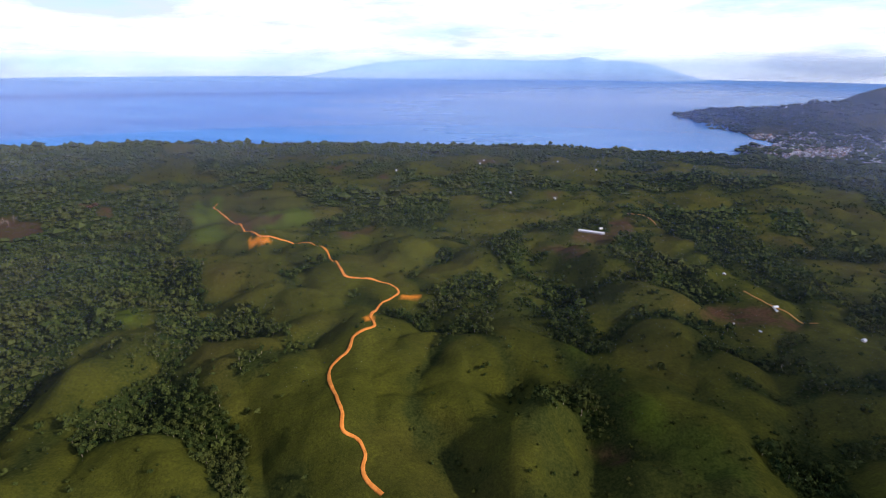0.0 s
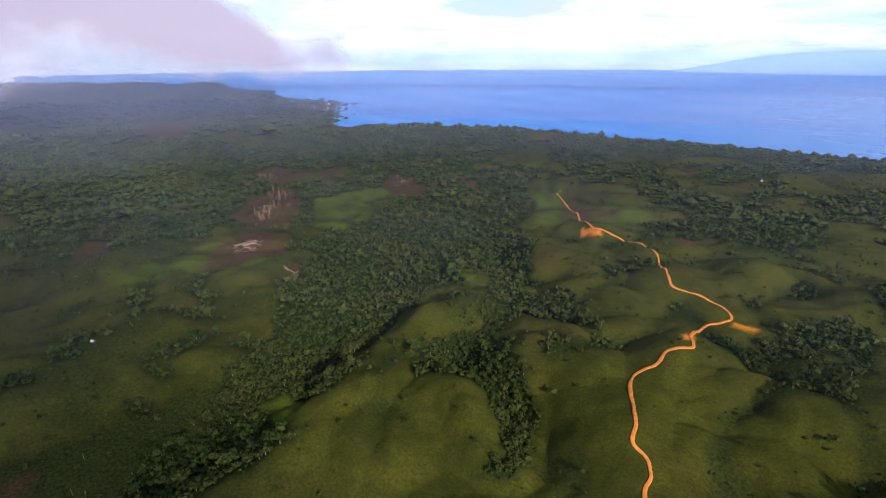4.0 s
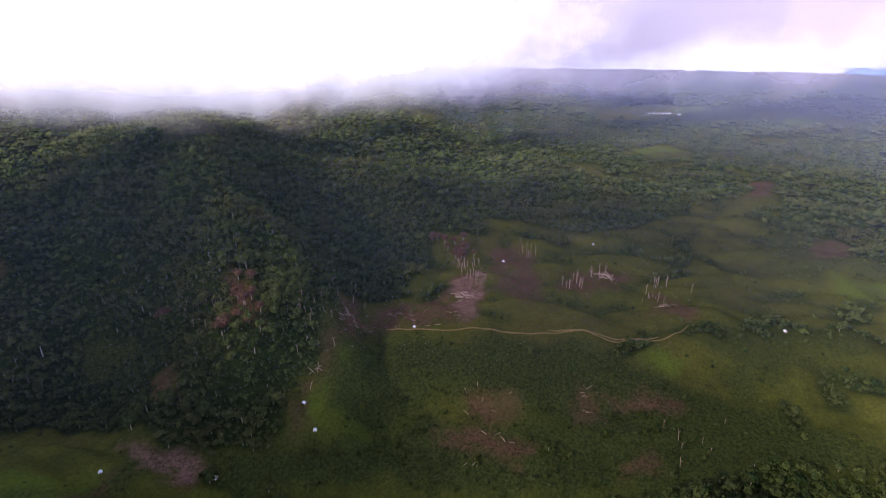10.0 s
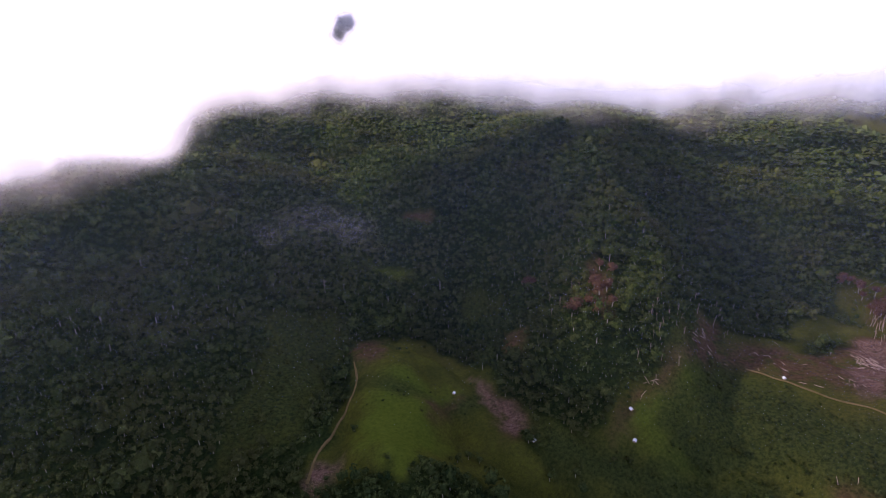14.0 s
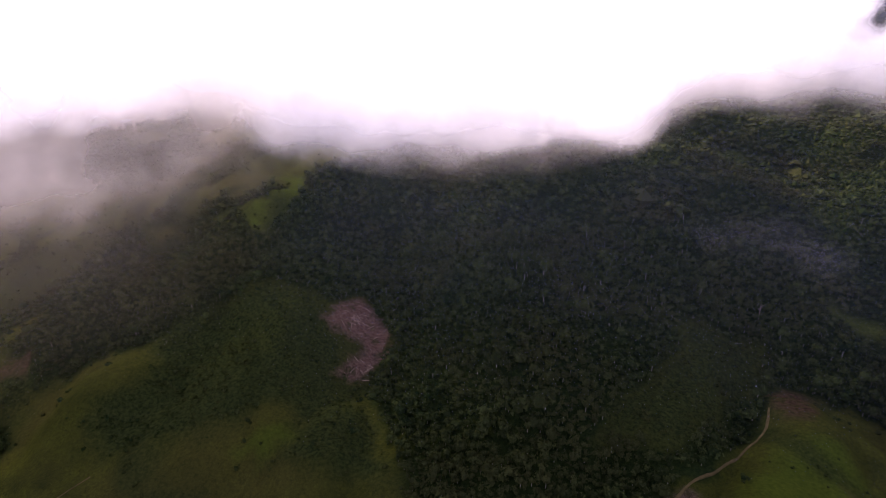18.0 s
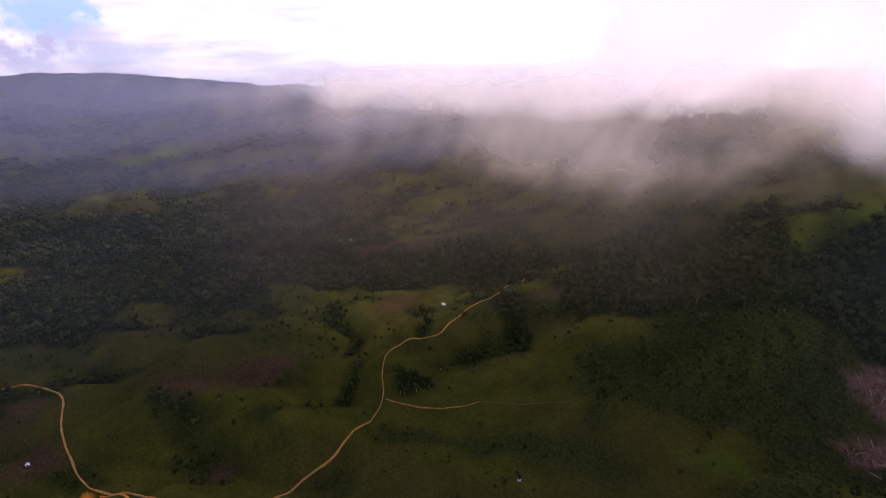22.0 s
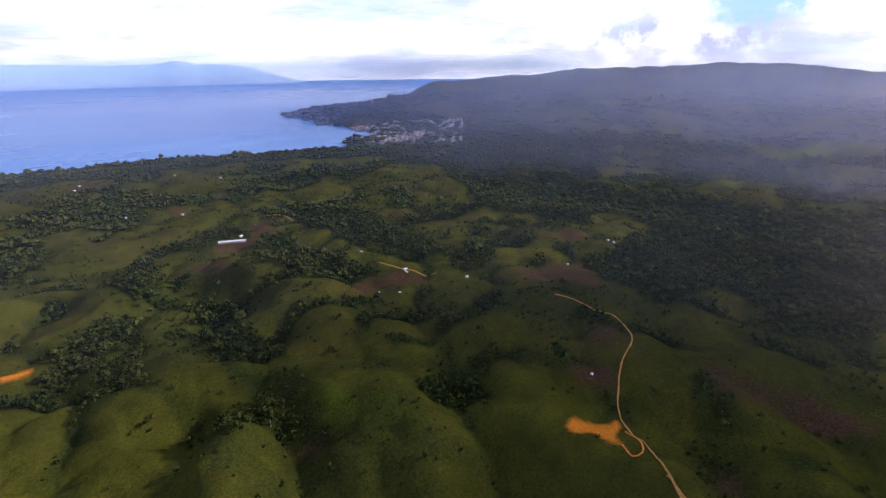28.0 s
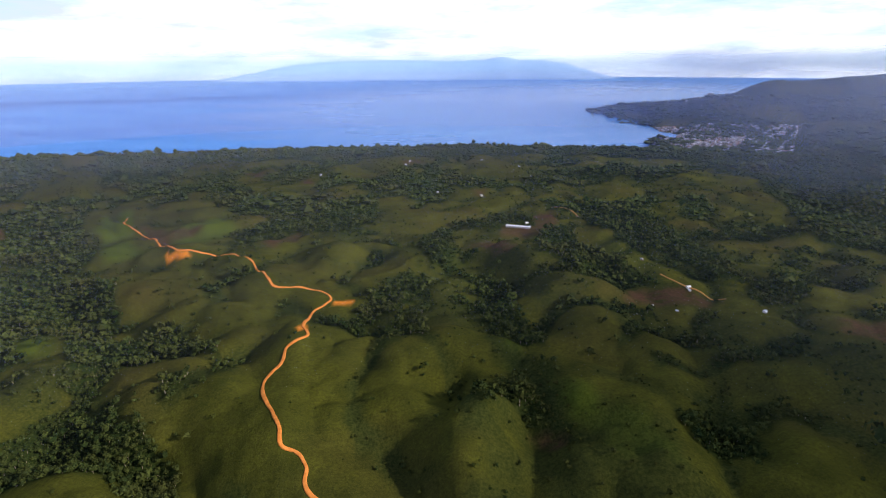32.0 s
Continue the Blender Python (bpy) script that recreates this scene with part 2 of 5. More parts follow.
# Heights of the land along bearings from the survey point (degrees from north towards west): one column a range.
RANGES = [0, 260, 455, 715, 1105, 1690, 1950, 2300, 2850, 3350, 4000, 4900]
BEARINGS = {
    0: [0, 0, 0, -5, -16, 0, -52, -111, -99, -87, -62, 0],
    15: [0, 0, 0, -3, -13, 8, -39, -111, -99, -87, -62, 0],
    30: [0, 0, -8, -8, -10, 29, -6, -98, -99, -87, -62, 0],
    40: [0, -5, -16, -10, -5, 31, 8, -72, -99, -87, -62, 0],
    47: [0, -6, -16, -9, -4, 24, 9, -50, 12, -60, -60, -40],
    50: [0, -8, -16, -8, -3, 18, 10, -11, 32, -20, -40, -40],
    55: [0, -9, -14, -6, -2, 16, 9, -4, 52, 60, 10, -20],
    60: [0, -10, -13, -3, 0, 13, 8, 4, 43, 95, 82, 50],
    75: [0, -8, 5, 0, 0, 8, 10, 20, 59, 114, 107, 80],
    90: [0, -10, 8, 3, 5, 10, 16, 25, 54, 78, 104, 100],
    105: [0, -13, 23, 18, 29, 65, 75, 89, 111, 128, 138, 120],
    118: [0, -13, 23, 55, 101, 135, 146, 158, 161, 164, 149, 120],
    136: [0, -8, 57, 120, 156, 195, 195, 196, 186, 164, 149, 120],
    150: [0, 5, 29, 91, 151, 205, 221, 222, 198, 164, 149, 120],
    165: [0, 10, 31, 94, 151, 400, 400, 260, 198, 164, 149, 120],
    180: [0, 3, 57, 114, 161, 247, 247, 234, 198, 164, 149, 120],
    195: [0, 0, 73, 125, 172, 221, 221, 222, 198, 164, 149, 120],
    215: [0, 5, 60, 112, 166, 218, 221, 222, 198, 164, 149, 120],
    235: [0, -8, 23, 73, 130, 195, 195, 196, 186, 164, 149, 120],
    250: [0, -8, -5, -5, 29, 88, 84, 66, 30, 10, 0, 0],
    262: [0, -6, -5, -18, -14, 24, 40, 60, 70, 66, 40, 20],
    270: [0, -5, -5, -23, -31, 0, 26, 66, 100, 130, 110, 60],
    290: [0, 0, 0, -10, -23, -8, 5, 38, 104, 164, 233, 220],
    305: [0, 0, 0, -3, -13, 10, 28, 40, 84, 162, 204, 180],
    312: [0, 0, 0, -1, -9, 3, 12, 14, 92, 156, 170, 130],
    320: [0, 0, 0, 0, -5, 3, -33, -8, 100, 149, 130, 80],
    325: [0, 0, 0, 0, -6, 2, -34, -12, 90, 66, 40, 0],
    329: [0, 0, 0, 0, -8, 2, -36, -26, 58, 36, 0, -60],
    333: [0, 0, 0, 0, -8, 2, -40, -70, 50, 10, -60, -60],
    336: [0, 0, 0, -3, -13, 3, -60, -90, 27, -20, -60, -60],
    338: [0, 0, 0, -3, -13, 0, -60, -90, -10, -60, -90, -60],
    340: [0, 0, 0, -3, -13, 0, -52, -111, -99, -87, -62, 0],
}


def base_height(x, y):
    r = np.hypot(x, y)
    az = np.degrees(np.arctan2(-x, y)) % 360
    keys = sorted(BEARINGS)
    out = np.zeros_like(r)
    edges = keys + [360]
    for n, k in enumerate(keys):
        lo, hi = edges[n], edges[n + 1]
        m = (az >= lo) & (az < hi)
        if not m.any():
            continue
        t = (az[m] - lo) / (hi - lo)
        t = t * t * (3 - 2 * t)
        a = np.interp(r[m], RANGES, BEARINGS[k])
        b = np.interp(r[m], RANGES, BEARINGS[keys[(n + 1) % len(keys)]])
        out[m] = a * (1 - t) + b * t
    return out


def along(x, y, line):
    """The distance to a line of (x, y) corners."""
    best = np.full(np.shape(x), 1e9)
    for (ax, ay), (bx, by) in zip(line, line[1:]):
        dx, dy = bx - ax, by - ay
        t = np.clip(((x - ax) * dx + (y - ay) * dy) / (dx * dx + dy * dy), 0, 1)
        best = np.minimum(best, np.hypot(x - ax - t * dx, y - ay - t * dy))
    return best


def billow(x, y, scale, seed):
    wx, wy = x + 0.25 * scale * perlin(x, y, scale * 1.3, seed + 7), y + 0.25 * scale * perlin(x, y, scale * 1.3, seed + 8)
    n = np.abs(perlin(wx, wy, scale, seed)) + 0.45 * np.abs(perlin(wx, wy, scale * 0.42, seed + 1))
    return np.minimum(n * 1.5, 1.2)


def creases(x, y):
    """The rolling of the hills: 0 in the creases between them, about 1 on their tops."""
    return billow(x, y, 140, 3)


def rough_height(x, y):
    r = np.hypot(x, y)
    az = np.degrees(np.arctan2(-x, y)) % 360
    z = base_height(x, y)
    mountain = smooth(26, 90, z) * smooth(100, 112, az) * (1 - smooth(240, 258, az))
    hilly = (1 - mountain) * (1 - 0.55 * smooth(900, 1900, r)) * (1 - smooth(1950, 2500, r))
    drowsy = 1 - 0.5 * smooth(800, 300, r)
    z = z + 21 * drowsy * hilly * (creases(x, y) - 0.4) + 2.0 * hilly * perlin(x, y, 30, 61) + 1.2 * hilly * perlin(x, y, 13, 63)
    east = smooth(226, 252, az) * (1 - smooth(306, 316, az)) * smooth(850, 1300, r)
    z = z + east * (30 * (billow(x, y, 330, 71) - 0.4) + 9 * (billow(x, y, 110, 73) - 0.4))
    z = z + mountain * (54 * (billow(x, y, 430, 11) - 0.45) + 11 * (billow(x, y, 120, 5) - 0.4))
    z = z + smooth(1950, 2700, r) * (20 * (billow(x, y, 600, 21) - 0.4) + 4 * perlin(x, y, 160, 22)) * smooth(-5, 45, z)
    return z



# crest lines of the hills and floors of the gullies: corners, half-width, height or depth
RIDGES, GULLIES = [], []


def ridge(wide, high, *line):
    RIDGES.append((list(line), wide, high))


def gully(wide, deep, *line):
    GULLIES.append((list(line), wide, deep))


ridge(72, 21, (-360, -201), (-385, -125), (-428, -21), (-481, 74), (-509, 185))
ridge(65, 16, (-507, 196), (-407, 212), (-364, 213))
ridge(42, 26, (-122, -351), (-115, -284), (-86, -244), (-99, -214))
ridge(32, 18, (-151, -352), (-171, -280), (-175, -230))
ridge(130, 60, (-461, -564), (-417, -468), (-323, -328), (-278, -279))
ridge(143, 39, (83, -597), (51, -426), (52, -294))
ridge(91, 20, (296, -381), (278, -243), (262, -143))
gully(52, 20, (-247, -393), (-229, -279), (-225, -232))
gully(52, 18, (280, -501), (177, -368), (147, -296))
gully(78, 31, (-218, -866), (-181, -560), (-214, -432), (-216, -372))
gully(65, 23, (-607, -492), (-578, -335), (-563, -259))
ridge(48, 26, (-299, 435), (-307, 381), (-299, 322), (-279, 271), (-253, 225), (-235, 199))
ridge(32, 13, (-173, 431), (-218, 425))
ridge(50, 22, (-130, 390), (-179, 389), (-196, 355))
ridge(50, 20, (-195, 287), (-226, 284), (-230, 257), (-216, 215))
ridge(34, 14, (-279, 210), (-301, 202))
ridge(42, 14, (-300, 604), (-249, 617), (-198, 605))
ridge(40, 13, (-228, 541), (-192, 562), (-141, 531))
ridge(38, 12, (-147, 462), (-106, 492), (-74, 489))
ridge(58, 15, (-286, 740), (-163, 683), (-115, 584), (-50, 537), (-71, 465), (-79, 418), (-93, 374), (-71, 301), (-52, 279), (-38, 244))
ridge(38, 12, (-43, 603), (-1, 578))
ridge(36, 14, (-56, 407), (-31, 413), (-2, 436), (24, 439))
ridge(50, 25, (23, 419), (53, 426), (86, 425), (110, 401), (114, 372))
ridge(33, 12, (-46, 371), (-24, 390), (14, 381))
ridge(42, 16, (-31, 327), (6, 341), (38, 314), (45, 296))
ridge(40, 30, (77, 317), (68, 294), (55, 256))
ridge(52, 28, (114, 361), (141, 359), (153, 328), (174, 311), (188, 293))
ridge(40, 12, (30, 487), (67, 470))
ridge(60, 24, (113, 678), (170, 689), (207, 630), (235, 594), (235, 530))
ridge(48, 14, (-53, 707), (-6, 744), (50, 715))
ridge(45, 10, (-81, 819), (-8, 856))
ridge(52, 18, (147, 489), (205, 516), (228, 490))
ridge(55, 22, (157, 404), (212, 425), (241, 388), (235, 338))
ridge(52, 20, (241, 330), (277, 320), (285, 288), (275, 248))
ridge(48, 16, (317, 356), (346, 335), (362, 306))
ridge(44, 18, (134, 255), (162, 253), (167, 228))
ridge(48, 20, (218, 234), (244, 230), (262, 216), (273, 196))
ridge(40, 14, (293, 260), (333, 259), (332, 233))
ridge(48, 16, (427, 327), (445, 296), (442, 265))
ridge(60, 18, (63, 696), (147, 709), (200, 631), (234, 590))
ridge(50, 16, (209, 620), (234, 611), (246, 576))
ridge(50, 18, (185, 509), (221, 498), (215, 425), (206, 384))
ridge(50, 18, (236, 420), (250, 385), (242, 347))
ridge(50, 18, (280, 327), (327, 323), (358, 301), (350, 274))
ridge(55, 26, (136, 370), (159, 350), (188, 310), (199, 265), (192, 241))
ridge(45, 24, (228, 235), (245, 207), (257, 177), (266, 145), (254, 105))
ridge(55, 26, (366, 148), (387, 130), (377, 97), (359, 55), (338, 31))
ridge(45, 14, (434, 336), (443, 267), (420, 224), (340, 187), (299, 160))
ridge(42, 12, (578, 294), (575, 243), (521, 206))
ridge(48, 14, (453, 136), (520, 100), (520, 65))
ridge(55, 14, (425, -38), (458, -81), (487, -123))
ridge(60, 16, (627, 522), (698, 460), (677, 364))
ridge(60, 16, (643, 685), (728, 602), (760, 477))
ridge(60, 14, (565, 1216), (712, 1155), (703, 954))
ridge(60, 22, (454, -88), (499, -162), (497, -231), (460, -298))
ridge(70, 30, (348, -226), (363, -299), (381, -386), (390, -474))
ridge(60, 20, (873, 207), (914, 116), (837, -25), (764, -132))
ridge(60, 20, (731, 149), (739, 65), (685, -41))
ridge(50, 26, (-287, 287), (-272, 213), (-255, 161), (-251, 115), (-252, 61))
ridge(40, 14, (247, -116), (254, -157), (245, -196), (226, -230))
ridge(40, 14, (175, -177), (172, -210), (167, -250))
ridge(60, 16, (331, -189), (337, -254), (309, -313))
ridge(42, 22, (-221, 290), (-187, 287), (-156, 263))
gully(45, 10, (-645, 1005), (-451, 716), (-314, 576), (-220, 484))
gully(48, 11, (-370, 425), (-375, 357), (-364, 277), (-333, 217))
gully(28, 14, (-226, 346), (-176, 318), (-146, 284), (-133, 238))
gully(40, 16, (113, 711), (145, 604), (140, 514), (150, 460))
gully(26, 12, (110, 380), (125, 352), (118, 312))
gully(35, 10, (273, 317), (232, 242), (216, 197))
gully(80, 24, (895, 906), (961, 543), (1027, 262), (1112, 53))
gully(60, 16, (861, 192), (773, 56), (701, -47))
gully(50, 14, (424, -20), (394, 21), (417, 74))


def near_line(x, y, line, wide):
    xs, ys = [c[0] for c in line], [c[1] for c in line]
    return (x > min(xs) - wide) & (x < max(xs) + wide) & (y > min(ys) - wide) & (y < max(ys) + wide)


def height(x, y):
    """The ground's height at these places."""
    x, y = np.asarray(x, float), np.asarray(y, float)
    z = rough_height(x, y)
    rise = np.zeros(z.shape)
    for line, wide, high in RIDGES:
        m = near_line(x, y, line, wide * 1.4)
        if m.any():
            wx = x[m] + 10 * perlin(x[m], y[m], 45, 51)
            wy = y[m] + 10 * perlin(x[m], y[m], 45, 52)
            q = np.clip(1 - (along(wx, wy, line) / wide) ** 2, 0, 1)
            rise[m] = np.maximum(rise[m], high * q ** 1.3 * (0.9 + 0.5 * perlin(x[m], y[m], 70, 53)))
    z = z + rise
    for line, wide, deep in GULLIES:
        m = near_line(x, y, line, wide * 2.5)
        if m.any():
            z[m] -= deep * np.exp(-(along(x[m], y[m], line) / wide) ** 2)
    return z


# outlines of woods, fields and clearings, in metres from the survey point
PATCHES, TRACKS = {}, {}


def patch(kind, *ring):
    PATCHES.setdefault(kind, []).append(list(ring))


def track(name, *line):
    TRACKS[name] = list(line)


patch("forest", (-292, 267), (-280, 221), (-326, 207), (-306, 184), (-255, 171), (-263, 130), (-272, 101), (-258, 73), (-270, 49), (-335, 92), (-345, 133), (-357, 181), (-361, 219), (-399, 284))
patch("forest", (-1130, 249), (-1467, 581), (-1135, 713), (-824, 502), (-761, 385), (-807, 269), (-905, 210))
patch("forest", (-1008, -71), (-1155, 75), (-1001, 73), (-849, 21), (-783, -71))
patch("forest", (-270, -7), (-286, 26), (-311, 81), (-342, 147), (-399, 229), (-451, 301), (-455, 334), (-389, 301), (-345, 228), (-312, 158), (-259, 70))
patch("forest", (-197, -284), (-673, -731), (-800, -657), (-997, -545), (-1412, -541), (-1569, -359), (-1308, -215), (-971, -65), (-840, -27), (-724, -223), (-660, -189), (-614, -251), (-490, -217), (-400, -213), (-372, -248), (-298, -225), (-274, -219), (-242, -214), (-212, -217))
patch("forest", (524, -338), (494, -472), (442, -549), (296, -709), (88, -294), (137, -254), (183, -308), (197, -369), (226, -389), (247, -352), (277, -353), (309, -341), (333, -312), (372, -254), (441, -229), (489, -213), (506, -265))
patch("forest", (-514, 347), (-511, 379), (-559, 442), (-651, 537), (-605, 536), (-612, 604), (-647, 728), (-556, 784), (-474, 721), (-401, 660), (-342, 556), (-313, 492), (-331, 474), (-364, 458), (-369, 423), (-369, 387), (-361, 340), (-350, 301), (-305, 235), (-330, 216), (-343, 203))
patch("forest", (-1202, 1065), (-1752, 1910), (-1541, 2270), (-791, 1373), (-716, 1235), (-703, 1056), (-653, 935), (-580, 857), (-690, 781), (-752, 812), (-843, 846), (-989, 858))
patch("forest", (-638, 952), (-568, 1013), (-455, 889), (-392, 759), (-422, 734), (-323, 652), (-289, 578), (-279, 522), (-234, 520), (-179, 502), (-141, 440), (-189, 473), (-237, 464), (-245, 426), (-238, 389), (-225, 366), (-181, 356), (-159, 337), (-131, 280), (-122, 240), (-150, 232), (-142, 250), (-167, 301), (-189, 301), (-238, 301), (-249, 281), (-277, 320), (-274, 355), (-256, 402), (-271, 441), (-342, 556), (-410, 659), (-519, 777))
patch("forest", (-380, 1236), (-302, 1271), (-199, 1040), (-98, 1094), (14, 1066), (1, 853), (-56, 854), (-87, 880), (-178, 930), (-272, 1039), (-322, 1086))
patch("forest", (26, 607), (61, 624), (66, 594), (32, 562), (2, 508), (-25, 474), (-32, 486), (-5, 534))
patch("forest", (68, 740), (118, 838), (132, 753), (105, 655), (128, 616), (149, 627), (165, 594), (148, 487), (166, 467), (151, 396), (124, 403), (115, 470), (108, 494), (129, 580), (111, 643), (76, 644))
patch("forest", (188, 852), (201, 754), (253, 728), (291, 661), (296, 614), (319, 601), (294, 592), (267, 585), (241, 616), (231, 753))
patch("forest", (412, 1014), (436, 960), (442, 860), (451, 771), (400, 668), (371, 690), (377, 831))
patch("forest", (55, 368), (69, 327), (99, 362), (117, 367), (127, 342), (132, 319), (119, 316), (107, 323), (103, 339), (70, 312))
patch("forest", (275, 720), (312, 657), (330, 606), (345, 542), (308, 560), (243, 540), (234, 592))
patch("forest", (454, 970), (509, 861), (495, 723), (489, 600), (459, 537), (421, 554), (422, 655), (378, 737))
patch("forest", (987, 1295), (1469, 1745), (1560, 1645), (1591, 1136), (728, 478), (717, 534), (705, 597), (652, 653), (808, 899), (927, 1189))
patch("forest", (221, 298), (250, 301), (256, 275), (251, 251), (223, 245), (213, 271))
patch("forest", (-709, 1513), (-372, 1610), (-70, 1684), (372, 1591), (1186, 1693), (927, 1189), (863, 1301), (585, 1463), (350, 1497), (-67, 1558), (-351, 1503), (-463, 1428), (-414, 1181), (-480, 1141), (-545, 1213), (-598, 1246))
patch("forest", (459, 537), (545, 543), (499, 484), (447, 470), (423, 481))
patch("forest", (-4, 573), (53, 611), (63, 584), (18, 512), (-6, 504), (-17, 511))
patch("forest", (296, 839), (328, 821), (302, 670), (289, 570), (249, 596), (209, 617))
patch("forest", (585, 408), (644, 385), (846, 430), (884, 353), (921, 276), (854, 167), (714, 83), (631, 83), (618, 151), (633, 235), (548, 239), (550, 296), (526, 333))
patch("forest", (913, 1114), (986, 991), (1032, 775), (1059, 597), (1146, 431), (1148, 296), (1222, 124), (1137, -43), (969, -43), (889, 83), (850, 215), (870, 370), (846, 430), (860, 512), (929, 765), (756, 738), (801, 913))
patch("forest", (1014, 1348), (1387, 1666), (1714, 1689), (1677, 1353), (1073, 952), (945, 1048))
patch("forest", (723, 36), (767, -50), (703, -127), (654, -251), (575, -297), (543, -337), (575, -449), (523, -415), (492, -335), (574, -267), (600, -110), (639, -43), (650, 10))
patch("forest", (879, 214), (854, 61), (776, -24), (647, -6), (687, 66), (861, 151))
patch("forest", (397, -51), (388, -72), (374, -68), (377, -47))
patch("forest", (98, -629), (299, -645), (384, -576), (370, -510), (352, -445), (337, -373), (280, -357), (253, -390), (207, -395), (173, -347), (156, -296), (131, -262), (115, -223), (13, -296))
patch("forest", (720, 44), (728, -9), (634, -63), (604, -123), (623, -234), (606, -293), (728, -230), (751, -110), (913, -42), (1146, 35))
patch("grass", (-112, -400), (-141, -404), (-189, -399), (-196, -340), (-194, -276), (-192, -246), (-179, -223), (-199, -199), (-191, -185), (-36, -251), (-61, -277), (-85, -315), (-100, -346))
patch("grass", (470, -471), (414, -465), (440, -543), (429, -583), (398, -570), (365, -495), (352, -443), (364, -422), (386, -428))
patch("grass", (399, -321), (336, -317), (300, -345), (267, -369), (244, -367), (201, -333), (171, -302), (137, -287), (117, -224), (286, -199))
patch("grass", (-371, -176), (-419, -98), (-347, -66), (-241, -155), (-252, -201), (-324, -202))
patch("grass", (-2157, -303), (-2527, 2), (-2428, 597), (-2106, 690), (-2111, 162), (-1957, -207))
patch("grass", (-1838, 954), (-1453, 1026), (-1221, 962), (-1420, 854))
patch("lush", (-2422, 75), (-2508, 203), (-2328, 245), (-2224, 101))
patch("lush", (-2231, 415), (-2278, 557), (-2066, 524), (-2082, 424))
patch("lush", (-1497, -44), (-1575, 31), (-1484, 101), (-1434, 0))
patch("lush", (-768, 618), (-748, 815), (-686, 758), (-621, 612), (-626, 541), (-667, 525))
patch("lush", (-700, 229), (-712, 339), (-717, 423), (-678, 410), (-643, 305), (-662, 223))
patch("lush", (-610, 368), (-594, 424), (-551, 385), (-583, 351))
patch("lush", (-107, -317), (-133, -314), (-156, -287), (-127, -276), (-129, -256), (-104, -223), (-81, -220), (-72, -264))
patch("lush", (-173, -543), (-193, -527), (-213, -485), (-188, -487))
patch("lush", (-274, -207), (-324, -202), (-353, -187), (-343, -166), (-289, -172), (-243, -158), (-252, -201))
patch("lush", (231, -209), (204, -234), (192, -233), (209, -212))
patch("lush", (-430, 24), (-423, 49), (-406, 39), (-412, 19))
patch("lush", (-331, 191), (-335, 215), (-279, 200), (-272, 184), (-320, 190))
patch("lush", (-607, 359), (-601, 425), (-562, 394), (-556, 339))
patch("lush", (482, -475), (457, -498), (396, -479), (443, -582), (410, -580), (373, -501), (369, -463), (358, -420), (371, -423), (395, -432))
patch("lush", (1630, 554), (1870, 536), (1908, 461), (1911, 400), (1848, 428), (1739, 462), (1658, 497))
patch("lush", (1177, 315), (1291, 321), (1332, 271), (1325, 225), (1250, 213), (1263, 273))
patch("lush", (1236, 512), (1295, 497), (1342, 461), (1263, 472))
patch("lush", (1167, 670), (1191, 648), (1171, 645))
patch("lush", (136, 466), (131, 398), (119, 377), (104, 386))
patch("lush", (138, 362), (159, 318), (195, 266), (185, 239), (163, 251), (136, 316))
patch("lush", (-725, 580), (-756, 638), (-749, 743), (-721, 805), (-666, 737), (-652, 635), (-618, 548), (-668, 536))
patch("lush", (-368, 525), (-335, 531), (-314, 491), (-338, 480))
patch("lush", (-497, 1029), (-457, 1059), (-383, 853), (-312, 758), (-382, 759), (-440, 868))
patch("lush", (-323, 899), (-275, 1007), (-223, 871), (-266, 823), (-317, 851))
patch("lush", (-264, -204), (-298, -201), (-340, -199), (-278, -184), (-247, -188), (-233, -202))
patch("scrub", (-402, 39), (-387, 112), (-356, 139), (-335, 92), (-262, 54), (-356, -63), (-405, -61), (-409, -23))
patch("scrub", (-353, -202), (-416, 0), (-399, 48), (-382, 213), (-351, 171), (-334, 2), (-330, -110), (-302, -138), (-251, -179), (-266, -194))
patch("scrub", (-251, -179), (-302, -138), (-334, 2), (-295, 26), (-265, -33), (-220, -199))
patch("scrub", (-55, -429), (-117, -455), (-103, -384), (-71, -336), (-41, -290), (9, -274), (-6, -311), (-33, -361))
patch("scrub", (-256, -448), (-272, -389), (-258, -378), (-237, -429))
patch("scrub", (-195, -243), (-214, -216), (-241, -190), (-241, -155), (-199, -188), (-181, -218))
patch("scrub", (550, -386), (521, -461), (385, -390), (364, -421), (337, -373), (335, -331), (335, -294), (360, -259), (421, -233), (453, -198), (484, -201), (488, -261), (484, -305))
patch("scrub", (126, 389), (146, 341), (147, 297), (140, 263), (100, 348))
patch("scrub", (287, 335), (270, 287), (241, 236), (243, 287), (241, 320))
patch("scrub", (325, 126), (324, 89), (298, 73), (281, 92))
patch("scrub", (340, -196), (331, -263), (291, -324), (250, -352), (206, -310), (193, -280), (247, -215), (307, -173))
patch("scrub", (460, -369), (339, -314), (295, -345), (250, -355), (210, -329), (196, -281), (160, -275), (121, -221), (193, -211), (206, -251), (242, -232), (312, -246), (348, -261))
patch("bare", (-640, 316), (-692, 371), (-725, 411), (-739, 447), (-711, 474), (-643, 449), (-616, 439), (-609, 401), (-627, 370))
patch("bare", (-862, 552), (-883, 593), (-862, 622), (-772, 563), (-781, 517))
patch("bare", (-561, 385), (-561, 414), (-507, 375), (-504, 353))
patch("bare", (-781, 823), (-776, 849), (-694, 813), (-677, 787), (-712, 767))
patch("bare", (-986, 818), (-968, 864), (-901, 801), (-908, 763))
